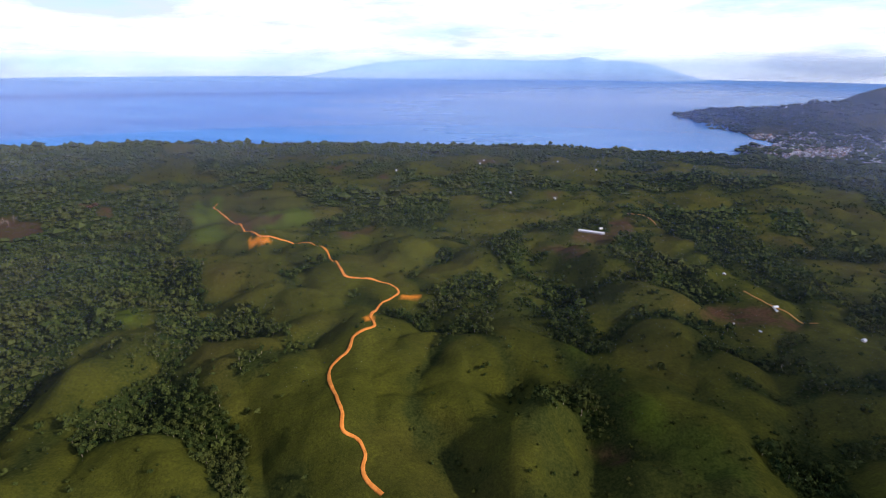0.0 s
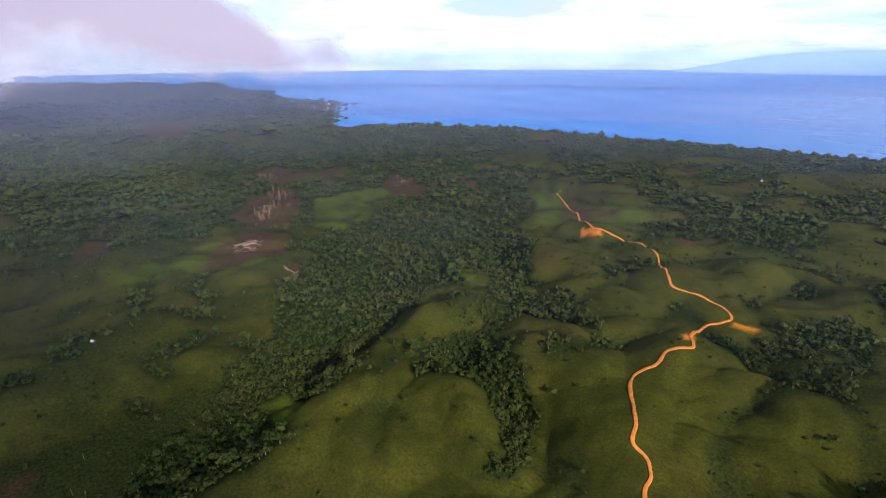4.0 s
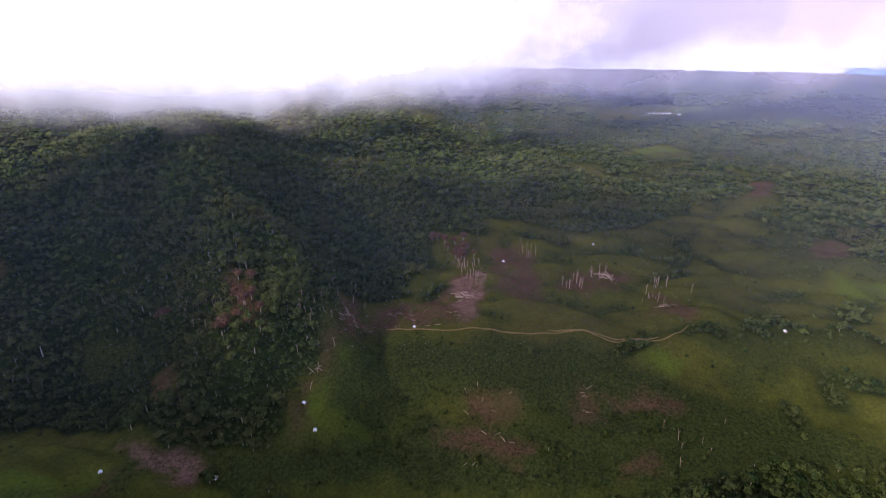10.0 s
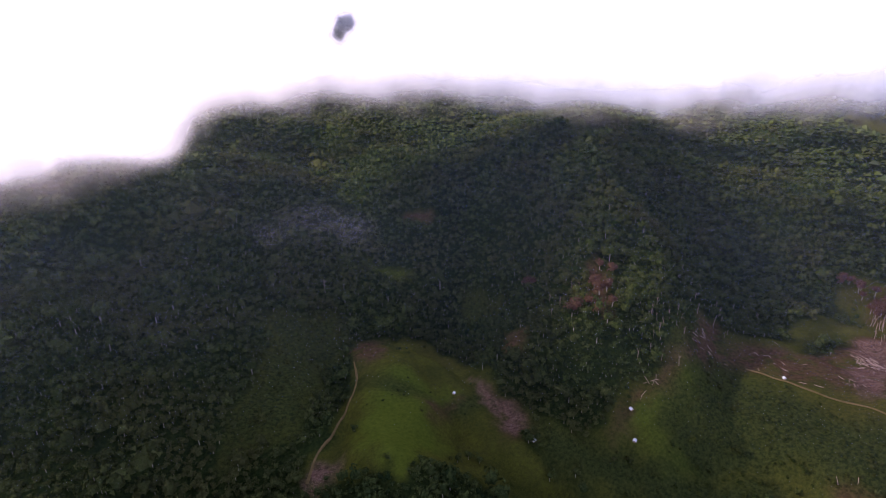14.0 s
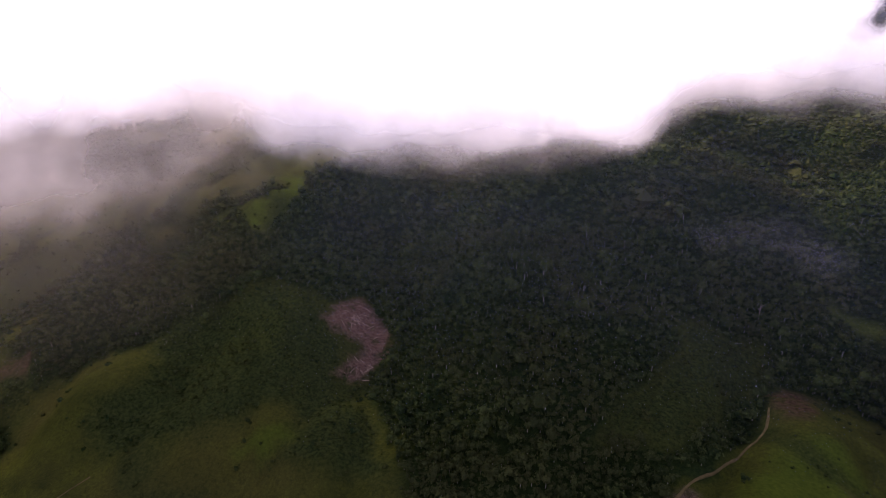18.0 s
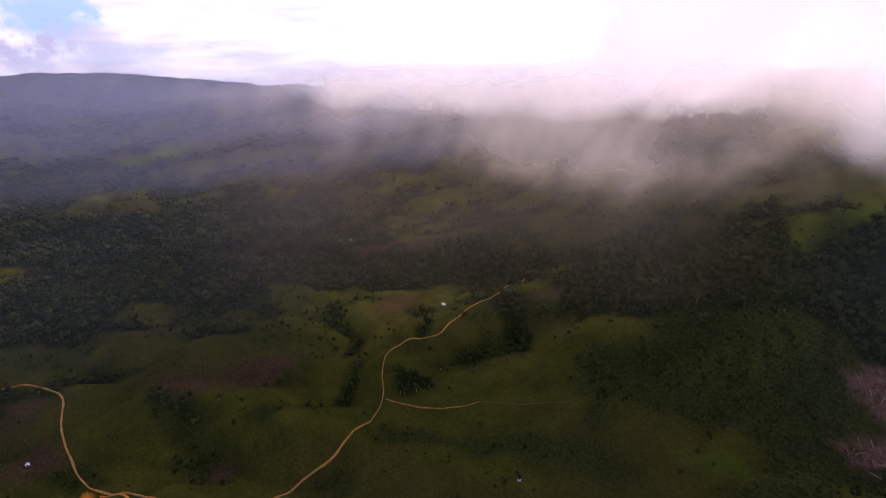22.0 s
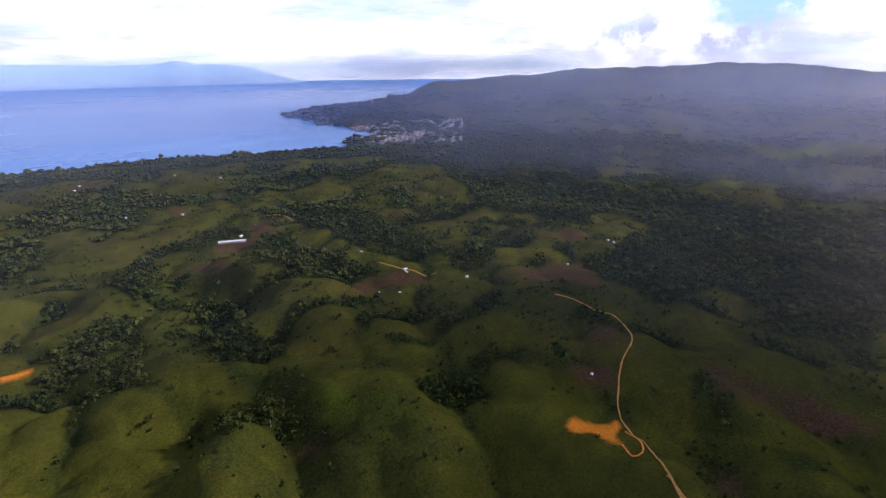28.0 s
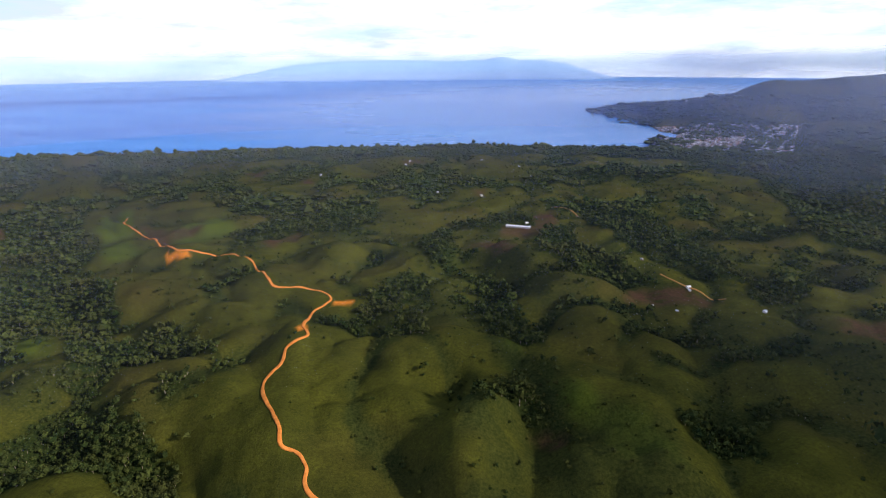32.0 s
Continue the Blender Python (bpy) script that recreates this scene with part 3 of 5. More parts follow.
patch("bare", (-556, 380), (-565, 419), (-500, 371), (-507, 350))
patch("bare", (-890, 569), (-868, 625), (-757, 551), (-803, 501))
patch("bare", (-764, 798), (-746, 874), (-679, 800), (-686, 758))
patch("bare", (-2160, 932), (-2098, 1153), (-1662, 823), (-1718, 746))
patch("bare", (-588, -67), (-567, -42), (-531, -43), (-550, -66))
patch("bare", (-592, 24), (-509, 64), (-485, 58), (-537, 27))
patch("bare", (-638, -41), (-610, 0), (-598, -6), (-605, -37))
patch("bare", (-845, 246), (-862, 299), (-749, 248), (-748, 215))
patch("bare", (-330, -110), (-343, -73), (-321, -67), (-309, -84), (-321, -105))
patch("bare", (-372, -31), (-368, -17), (-339, -11), (-331, -21))
patch("bare", (-368, -8), (-382, 43), (-366, 46), (-360, 2))
patch("bare", (-320, 15), (-325, 27), (-305, 28), (-299, 15))
patch("bare", (-290, -122), (-304, -104), (-299, -49), (-281, -50), (-278, -113))
patch("bare", (-630, -166), (-636, -122), (-535, -104), (-478, -99), (-520, -132))
patch("bare", (-544, 34), (-501, 71), (-483, 48), (-485, 26))
patch("bare", (-565, -76), (-581, -57), (-546, -53), (-535, -71))
patch("bare", (-824, 229), (-848, 286), (-798, 263), (-741, 215))
patch("bare", (-1207, 208), (-1269, 270), (-1076, 226), (-1062, 186))
patch("bare", (-182, -299), (-191, -273), (-190, -236), (-171, -230), (-170, -257))
patch("bare", (-133, -285), (-154, -285), (-142, -270), (-130, -272))
patch("bare", (-116, -400), (-139, -400), (-121, -337), (-103, -340))
patch("bare", (-301, -315), (-321, -312), (-304, -280), (-263, -250), (-274, -287))
patch("bare", (-609, -227), (-625, -207), (-578, -187), (-539, -189))
patch("bare", (-239, -349), (-237, -306), (-223, -288), (-210, -300))
patch("bare", (-245, -577), (-279, -554), (-265, -542), (-237, -562))
patch("bare", (-739, 849), (-705, 877), (-634, 794), (-672, 762))
patch("bare", (-646, 950), (-627, 962), (-601, 915), (-609, 889))
patch("bare", (-681, 352), (-730, 415), (-732, 462), (-678, 483), (-601, 430), (-613, 367), (-636, 342))
patch("bare", (-801, 457), (-890, 561), (-901, 655), (-771, 588), (-703, 513), (-737, 465))
patch("bare", (-1094, 657), (-1070, 759), (-955, 759), (-914, 649))
patch("bare", (-562, 387), (-566, 420), (-500, 371), (-505, 353))
patch("bare", (-817, 858), (-745, 885), (-679, 811), (-745, 802))
patch("bare", (-558, -129), (-569, -106), (-539, -87), (-438, -79), (-494, -120))
patch("bare", (-594, -72), (-610, -43), (-607, -6), (-573, -13), (-534, -48))
patch("bare", (-374, -26), (-346, -3), (-331, -12), (-358, -25))
patch("bare", (-372, 1), (-375, 26), (-375, 49), (-363, 44), (-362, 11))
patch("bare", (-360, -244), (-388, -239), (-368, -219), (-401, -207), (-423, -187), (-487, -186), (-527, -183), (-529, -158), (-476, -138), (-398, -129), (-398, -146), (-378, -172), (-355, -204), (-298, -207), (-270, -204), (-246, -198), (-231, -203), (-234, -209), (-258, -210), (-276, -216), (-288, -221), (-314, -215))
patch("bare", (-603, -175), (-652, -145), (-567, -105), (-438, -88), (-495, -127))
patch("bare", (812, -25), (776, -77), (751, -159), (732, -139), (772, -50))
patch("bare", (437, 165), (445, 123), (465, 70), (461, 29), (443, 56), (387, 98), (377, 135))
patch("bare", (475, 413), (533, 429), (587, 405), (535, 331), (506, 322), (500, 372))
patch("bare", (556, -38), (585, -67), (591, -109), (562, -91), (539, -44))
patch("bare", (491, -205), (493, -233), (476, -252), (458, -225))
patch("bare", (-416, 959), (-348, 906), (-279, 746), (-346, 842))
patch("bare", (-344, 896), (-288, 893), (-281, 870), (-319, 855))
patch("bare", (-169, 788), (-123, 855), (-108, 811), (-157, 772))
patch("bare", (149, 716), (186, 752), (198, 661), (176, 647))
patch("bare", (297, 908), (340, 911), (337, 871), (275, 806))
patch("bare", (606, 504), (658, 485), (686, 445), (644, 455))
patch("bare", (478, 428), (548, 431), (548, 378), (511, 398))
patch("bare", (310, 548), (365, 521), (392, 491), (355, 482), (286, 504))
patch("bare", (210, 795), (293, 835), (330, 865), (319, 816), (257, 745), (201, 759))
patch("bare", (84, 1451), (149, 1480), (142, 1413))
patch("bare", (-175, 1282), (-139, 1297), (-132, 1220))
patch("bare", (-319, 1341), (-265, 1393), (-261, 1321))
patch("bare", (219, 1106), (261, 1121), (245, 1080))
patch("pale", (-52, -259), (-63, -256), (-61, -248), (-49, -243), (-44, -247))
patch("pale", (235, -333), (236, -367), (224, -380), (194, -370), (184, -357), (190, -334), (180, -342), (175, -326), (182, -307), (205, -296), (201, -327), (211, -337), (223, -333))
patch("pale", (-491, -183), (-547, -164), (-508, -147), (-441, -138), (-402, -131), (-400, -143), (-460, -164))
patch("clay", (-292, 738), (-256, 731), (-248, 716), (-277, 716))
patch("clay", (-78, 464), (-72, 484), (-66, 459), (-73, 451))
patch("clay", (-44, 540), (-25, 546), (-26, 534), (-44, 531))
patch("clay", (263, 180), (277, 184), (289, 177), (299, 167), (306, 166), (300, 160), (280, 150), (273, 141), (270, 153), (271, 166), (261, 172))
patch("pale", (-182, -304), (-185, -290), (-187, -269), (-186, -243), (-176, -235), (-168, -245), (-171, -270))
patch("pale", (-43, -252), (-55, -258), (-61, -254), (-58, -248), (-44, -238), (-38, -239))
patch("bare", (114, 308), (126, 303), (133, 295), (123, 284), (114, 298))
patch("bare", (318, 102), (316, 84), (303, 76), (292, 87))
patch("bare", (369, 212), (351, 196), (331, 190), (325, 214), (327, 228), (362, 234))
patch("bare", (425, 272), (435, 254), (427, 239), (392, 225), (399, 253))
track("main_road", (-35, 248), (-46, 258), (-50, 268), (-50, 279), (-57, 292), (-68, 298), (-71, 311), (-79, 333), (-88, 353), (-95, 383), (-90, 394), (-82, 406), (-81, 422), (-73, 430), (-64, 440), (-66, 453), (-72, 476), (-69, 515), (-57, 529), (-49, 545), (-57, 562), (-74, 572), (-95, 577), (-114, 580), (-125, 597), (-159, 677), (-207, 727), (-249, 733), (-282, 748), (-347, 860), (-397, 913), (-441, 976), (-443, 997))
track("pad_road", (437, 329), (452, 310), (452, 281), (442, 246), (419, 222), (376, 206), (339, 186), (314, 169), (297, 149), (282, 126), (259, 100), (253, 84), (252, 71))
track("valley_road", (262, 106), (257, 89), (269, 70), (276, 53), (289, 31), (307, 8), (352, -18), (380, -32), (406, -35), (434, -44), (442, -63), (440, -95), (468, -122), (488, -148), (509, -183), (581, -240))
track("pad_loop", (296, 153), (285, 135), (275, 129), (269, 132), (273, 142))
track("trail", (376, -34), (360, -50), (352, -65), (346, -84), (344, -107))
track("hill_track", (-37, -250), (-47, -265), (-62, -282), (-79, -305), (-95, -328), (-101, -352))
track("ridge_path", (-411, -61), (-416, -41), (-421, -9), (-440, 15), (-445, 37), (-478, 56))
track("crest_path", (-448, 30), (-424, -11), (-412, -50), (-390, -97), (-383, -145), (-360, -195))
track("farm_track", (356, 561), (373, 527), (402, 496))
track("barn_track", (344, 932), (376, 903), (378, 882))
track("faint_trail", (344, -107), (333, -118), (318, -138), (302, -163))


# ---- the ground ----
def inside(x, y, ring, soft, torn=1.0):
    """1 within the ring of (x, y) corners, 0 outside, with an edge that wanders and is soft metres wide."""
    xs, ys = [c[0] for c in ring], [c[1] for c in ring]
    out = np.zeros(x.shape)
    m = (x > min(xs) - 40) & (x < max(xs) + 40) & (y > min(ys) - 40) & (y < max(ys) + 40)
    if not m.any():
        return out
    px = x[m] + torn * (12 * perlin(x[m], y[m], 30, 31) + 7 * perlin(x[m], y[m], 10, 32))
    py = y[m] + torn * (12 * perlin(x[m], y[m], 30, 33) + 7 * perlin(x[m], y[m], 10, 34))
    within = np.zeros(px.shape, bool)
    for (ax, ay), (bx, by) in zip(ring, ring[1:] + ring[:1]):
        if ay != by:
            within ^= ((ay > py) != (by > py)) & (px < (bx - ax) * (py - ay) / (by - ay) + ax)
    far = along(px, py, ring + ring[:1])
    out[m] = np.clip(0.5 + np.where(within, far, -far) / soft, 0, 1)
    return out


def cover(kind, x, y, soft=8.0, torn=1.0):
    out = np.zeros(x.shape)
    for ring in PATCHES.get(kind, ()):
        out = np.maximum(out, inside(x, y, ring, soft, torn))
    return out


def masks(x, y):
    """How much of each kind of cover the ground has at these places."""
    r = np.hypot(x, y)
    az = np.degrees(np.arctan2(-x, y)) % 360
    z = rough_height(x, y)
    open_land = np.maximum.reduce([cover(k, x, y) for k in ("grass", "lush", "bare", "pale", "clay", "scrub")])
    wild = perlin(x, y, 220, 41) + 0.6 * perlin(x, y, 75, 42) + 0.3 * perlin(x, y, 30, 43)
    crease = smooth(0.30, 0.08, creases(x, y)) * smooth(230, 300, r)
    mountain = smooth(131, 137, az) * (1 - smooth(205, 209, az))
    farmed = smooth(315, 322, az) + 1 - smooth(30, 40, az)
    far = smooth(720, 980, r) * smooth(-0.28, -0.05, wild - 0.30 * np.minimum(farmed, 1) * (1 - smooth(1620, 1800, r)) - 0.20 * smooth(236, 250, az) * (1 - smooth(318, 326, az)))
    far = np.maximum(far, 0.8 * crease * smooth(-0.25, 0.1, wild) * smooth(300, 420, r))
    lush, bare, pale, clay = 0.8 * cover("lush", x, y, 14), 0.9 * cover("bare", x, y, 12), cover("pale", x, y), cover("clay", x, y, 3, 0.25)
    cleared = np.maximum.reduce([cover(k, x, y) for k in ("lush", "bare", "pale", "clay")])
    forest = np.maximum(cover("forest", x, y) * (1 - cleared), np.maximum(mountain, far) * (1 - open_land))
    scrub = np.maximum(cover("scrub", x, y, 20), np.maximum(smooth(0.05, 0.3, wild) * 0.6, 0.85 * crease))
    return {"forest": forest, "lush": lush, "scrub": scrub, "bare": bare, "pale": pale, "clay": clay}


def sheet(name, verts, faces, mat, attributes=None, even=True):
    me = bpy.data.meshes.new(name)
    verts, faces = np.asarray(verts, np.float32), np.asarray(faces, np.int32)
    n, side = faces.shape
    me.vertices.add(len(verts))
    me.vertices.foreach_set("co", verts.ravel())
    me.loops.add(n * side)
    me.loops.foreach_set("vertex_index", faces.ravel())
    me.polygons.add(n)
    me.polygons.foreach_set("loop_start", np.arange(0, n * side, side, dtype=np.int32))
    me.polygons.foreach_set("use_smooth", np.full(n, even))
    for key, v in (attributes or {}).items():
        me.attributes.new(key, "FLOAT", "POINT").data.foreach_set("value", np.asarray(v, np.float32))
    me.update(calc_edges=True)
    if mat:
        me.materials.append(mat)
    return me


def polar(radii, count, a0=0.0, a1=360.0):
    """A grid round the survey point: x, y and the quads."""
    a = np.radians(np.linspace(a0, a1, count + 1))
    closed = a1 - a0 >= 360
    if closed:
        a = a[:-1]
    R, A = np.meshgrid(radii, a, indexing="ij")
    x, y = -R * np.sin(A), R * np.cos(A)
    n, m = len(radii), len(a)
    i, j = np.meshgrid(np.arange(n - 1), np.arange(m if closed else m - 1), indexing="ij")
    k = (j + 1) % m
    quads = np.stack([i * m + j, i * m + k, (i + 1) * m + k, (i + 1) * m + j], -1).reshape(-1, 4)
    return x.ravel(), y.ravel(), quads[:, ::-1]


def build_ground():
    radii = np.concatenate([[0.0, 30, 60, 90], np.geomspace(140, 4900, 320)])
    x, y, quads = polar(radii, 1200)
    x, y = x + 7, y - 5
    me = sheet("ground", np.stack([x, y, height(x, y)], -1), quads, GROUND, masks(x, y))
    return tagged(new("ground", me), "green grassy hills, wooded gullies and brown clearings", "ground", kind="structure")


def sea_level(r):
    u = np.clip((r - 1950) / 2850, 0, 1.1)
    return np.minimum(-42 + 240 * u ** 1.2, 42.8 + 122 * (u - 0.42))


def build_sea():
    x, y, quads = polar(np.linspace(1650, 4950, 60), 200, -62, 75)
    me = sheet("water", np.stack([x, y, sea_level(np.hypot(x, y))], -1), quads, WATER)
    return tagged(new("water", me), "calm blue sea with pale streaks reaching the horizon", "sea", kind="structure")


build_ground()
build_sea()


# ---- woods ----
LEAF = leaf_material("broad_leaves", (0.017, 0.032, 0.012), (0.076, 0.098, 0.027), (0.082, 0.076, 0.026))
SHRUB = leaf_material("shrub_leaves", (0.020, 0.032, 0.009), (0.058, 0.072, 0.017), (0.066, 0.060, 0.020))
BARK = simple("pale_bark", (0.20, 0.17, 0.13), (0.42, 0.38, 0.31), 0.9)

ICO = []


def ico():
    """The corners and faces of an icosahedron of radius 1."""
    if not ICO:
        bm = bmesh.new()
        bmesh.ops.create_icosphere(bm, subdivisions=1, radius=1)
        ICO.extend((np.array([v.co[:] for v in bm.verts]), np.array([[v.index for v in f.verts] for f in bm.faces])))
        bm.free()
    return ICO


def crown_shape(rng, leaves, size, plain=False):
    """One crown about 1 wide and 1 high over a stem: a broken core with tufts of leaves standing out of it. Corners,
    faces and a tint per corner, darker in the core.
    """
    lobes = [(rng.normal(0, 0.2, 2).tolist() + [0.72 + rng.normal(0, 0.1)], 0.2 + 0.12 * rng.random()) for _ in range(5)]
    v, f = (OCTA * 1.15, OCTA_FACES) if plain else ico()
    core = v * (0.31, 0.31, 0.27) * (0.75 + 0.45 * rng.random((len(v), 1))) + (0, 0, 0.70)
    # the core's low tint puts the shade inside the crown into its colour
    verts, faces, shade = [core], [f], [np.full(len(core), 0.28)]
    n = len(core)
    for i in range(leaves):
        c, r = lobes[rng.integers(len(lobes))]
        d = rng.normal(size=3)
        d[2] = abs(d[2]) * 0.9 - 0.15
        d /= np.linalg.norm(d)
        p = np.array(c) + d * r * (0.8 + 0.45 * rng.random())
        a = np.cross(d, rng.normal(size=3))
        a /= np.linalg.norm(a)
        b = np.cross(d, a) + d * rng.normal(0, 0.3)
        s = size * (0.6 + 0.8 * rng.random())
        verts.append(np.array([p - a * s * 0.6 - b * s * 0.4, p + a * s * 0.6 - b * s * 0.4, p + b * s * 0.8 + d * s * 0.2]))
        faces.append(np.array([[n, n + 1, n + 2]]))
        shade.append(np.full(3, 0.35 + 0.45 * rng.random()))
        n += 3
    return np.concatenate(verts), np.concatenate(faces), np.concatenate(shade)


OCTA = np.array([(1, 0, 0), (0, 1, 0), (-1, 0, 0), (0, -1, 0), (0, 0, 1), (0, 0, -1)], float)
OCTA_FACES = np.array([(0, 1, 4), (1, 2, 4), (2, 3, 4), (3, 0, 4), (1, 0, 5), (2, 1, 5), (3, 2, 5), (0, 3, 5)])


def far_crown(rng):
    core = OCTA * (0.56, 0.56, 0.42) * (0.65 + 0.6 * rng.random((6, 1))) + rng.normal(0, 0.05, (6, 3)) + (0, 0, 0.62)
    return core, OCTA_FACES, 0.35 + 0.4 * rng.random(6)


def stem_shape():
    a = np.radians([0, 120, 240])
    low = np.stack([0.028 * np.cos(a), 0.028 * np.sin(a), np.full(3, -0.12)], -1)
    high = np.stack([0.014 * np.cos(a), 0.014 * np.sin(a), np.full(3, 0.7)], -1)
    f = [[i, (i + 1) % 3, 3 + (i + 1) % 3] for i in range(3)] + [[i, 3 + (i + 1) % 3, 3 + i] for i in range(3)]
    return np.concatenate([low, high]), np.array(f), np.zeros(6)


def spread(name, shapes, x, y, wide, high, mat, seed, label, category, dip=0.0):
    """One object of stuff: the shapes set out over the ground at these places, each turned and sized by chance."""
    rng = np.random.default_rng(seed)
    pick = rng.integers(len(shapes), size=len(x))
    z = height(x, y) - dip
    V, F, S, n = [], [], [], 0
    for i, (v, f, s) in enumerate(shapes):
        m = np.where(pick == i)[0]
        if not len(m):
            continue
        a = rng.random(len(m)) * 2 * np.pi
        c, si = np.cos(a)[:, None], np.sin(a)[:, None]
        w, h = wide[m][:, None], high[m][:, None]
        px = (v[None, :, 0] * c - v[None, :, 1] * si) * w + x[m][:, None]
        py = (v[None, :, 0] * si + v[None, :, 1] * c) * w + y[m][:, None]
        pz = v[None, :, 2] * h + z[m][:, None]
        V.append(np.stack([px, py, pz], -1).reshape(-1, 3))
        F.append((f[None] + (n + np.arange(len(m)) * len(v))[:, None, None]).reshape(-1, 3))
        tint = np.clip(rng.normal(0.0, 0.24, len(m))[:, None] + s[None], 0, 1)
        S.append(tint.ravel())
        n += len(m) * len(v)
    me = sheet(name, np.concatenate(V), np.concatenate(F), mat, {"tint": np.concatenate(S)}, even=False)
    return tagged(new(name, me), label, category, kind="stuff")


def jittered(lo, hi, step, seed):
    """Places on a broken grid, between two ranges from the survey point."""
    rng = np.random.default_rng(seed)
    g = np.arange(-hi, hi, step)
    X, Y = np.meshgrid(g, g)
    x, y = (X + rng.uniform(-0.5, 0.5, X.shape) * step).ravel(), (Y + rng.uniform(-0.5, 0.5, X.shape) * step).ravel()
    r = np.hypot(x, y)
    m = (r >= lo) & (r < hi) & (r > 140)
    return x[m], y[m], rng


def on_track(x, y, wide):
    m = np.zeros(x.shape, bool)
    for line in TRACKS.values():
        m |= along(x, y, line) < wide
    return m


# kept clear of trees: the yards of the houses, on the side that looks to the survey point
YARDS = [(236, 785), (215, 796), (258, 777), (273, 856), (373, 526), (423, 459), (344, 215), (540, -124)]


def in_yard(x, y):
    m = np.zeros(x.shape, bool)
    for hx, hy in YARDS:
        r = math.hypot(hx, hy)
        m |= along(x, y, [(hx, hy), (hx * (1 - 38 / r), hy * (1 - 38 / r))]) < 11
    return m


def build_woods():
    rng = np.random.default_rng(5)
    near = [crown_shape(rng, 44, 0.15) for _ in range(7)]
    middle = [crown_shape(rng, 6, 0.32, True) for _ in range(7)]
    distant = [far_crown(rng) for _ in range(6)]
    bands = (("woods_near", near, 200, 520, 3.7, 1.2), ("woods_middle", middle, 520, 980, 4.8, 1.2), ("woods_far", distant, 980, 1800, 7.0, 1.0), ("woods_distant", distant, 1800, 2900, 14.0, 1.2))
    for i, (name, shapes, lo, hi, step, fat) in enumerate(bands):
        x, y, rng = jittered(lo, hi, step, 60 + i)
        # nothing is set out behind the mountain crest
        az = np.degrees(np.arctan2(-x, y)) % 360
        m = (np.hypot(x, y) < 1380) | (az < 124) | (az > 250) | ((az > 155) & (az < 170) & (np.hypot(x, y) < 1750))
        x, y, az = x[m], y[m], az[m]
        m = (masks(x, y)["forest"] > 0.25 + 0.5 * rng.random(len(x))) & ((height(x, y) > -38) | (np.hypot(x, y) < 1650)) & ~on_track(x, y, 5) & ~in_yard(x, y)
        # taller old trees on the mountain, smaller ones in the gullies of the grassland
        old = smooth(122, 134, az) * (1 - smooth(214, 222, az)) * (i < 2)
        m &= rng.random(len(x)) < 1 - 0.12 * old
        x, y, old = x[m], y[m], old[m]
        big = (0.92 + 0.12 * old) * np.exp(rng.normal(0, 0.32, len(x))) * (1 + 0.5 * (rng.random(len(x)) < 0.10))
        wide = step * fat * big
        high = (step * 0.4 + 3.6) * big * (0.8 + 0.4 * rng.random(len(x)))
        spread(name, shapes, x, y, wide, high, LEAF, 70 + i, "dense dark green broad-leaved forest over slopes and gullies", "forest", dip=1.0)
        if i < 2:
            pole = rng.random(len(x)) < (0.3, 0.1)[i]
            spread(name.replace("woods", "stems"), [stem_shape()], x[pole], y[pole], high[pole], high[pole] * 1.0, BARK, 80 + i, "thin pale trunks standing among the forest crowns", "tree trunks")


def build_shrubs():
    rng = np.random.default_rng(15)
    tufts = [crown_shape(rng, 12, 0.3) for _ in range(6)]
    x, y, rng = jittered(200, 900, 5.0, 90)
    k = masks(x, y)
    m = (rng.random(len(x)) < 0.22 * k["scrub"] + 0.55 * (cover("scrub", x, y) > 0.5) + 0.02) & (k["forest"] < 0.4) & (k["bare"] + k["pale"] + k["clay"] < 0.4) & ~on_track(x, y, 5) & ~in_yard(x, y)
    x, y = x[m], y[m]
    big = np.exp(rng.normal(0, 0.35, len(x)))
    spread("shrubs", tufts, x, y, 2.4 * big, 2.0 * big, SHRUB, 91, "low green shrubs and young trees scattered over the grass", "shrubs", dip=0.9)


def build_scattered():
    rng = np.random.default_rng(25)
    crowns = [crown_shape(rng, 16, 0.26) for _ in range(6)]
    x, y, rng = jittered(200, 1700, 7.5, 95)
    az = np.degrees(np.arctan2(-x, y)) % 360
    m = (np.hypot(x, y) < 700) | (az < 128) | (az > 232)
    x, y = x[m], y[m]
    k = masks(x, y)
    wild = perlin(x, y, 140, 97) + 0.5 * perlin(x, y, 40, 98)
    m = (rng.random(len(x)) < 0.02 + 0.30 * k["scrub"] + 0.18 * smooth(0.0, 0.5, wild) + 0.30 * smooth(650, 1000, np.hypot(x, y)) * smooth(-0.1, 0.3, wild)) & (k["forest"] < 0.4) & (k["bare"] + k["pale"] + k["clay"] + k["lush"] < 0.3) & ~on_track(x, y, 6) & ~in_yard(x, y)
    m &= (np.hypot(x, y) > 420) | (rng.random(len(x)) < 0.35)
    x, y = x[m], y[m]
    big = np.exp(rng.normal(0, 0.3, len(x)))
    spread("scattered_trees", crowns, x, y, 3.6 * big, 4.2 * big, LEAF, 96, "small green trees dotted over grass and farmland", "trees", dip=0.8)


build_woods()
build_shrubs()
build_scattered()


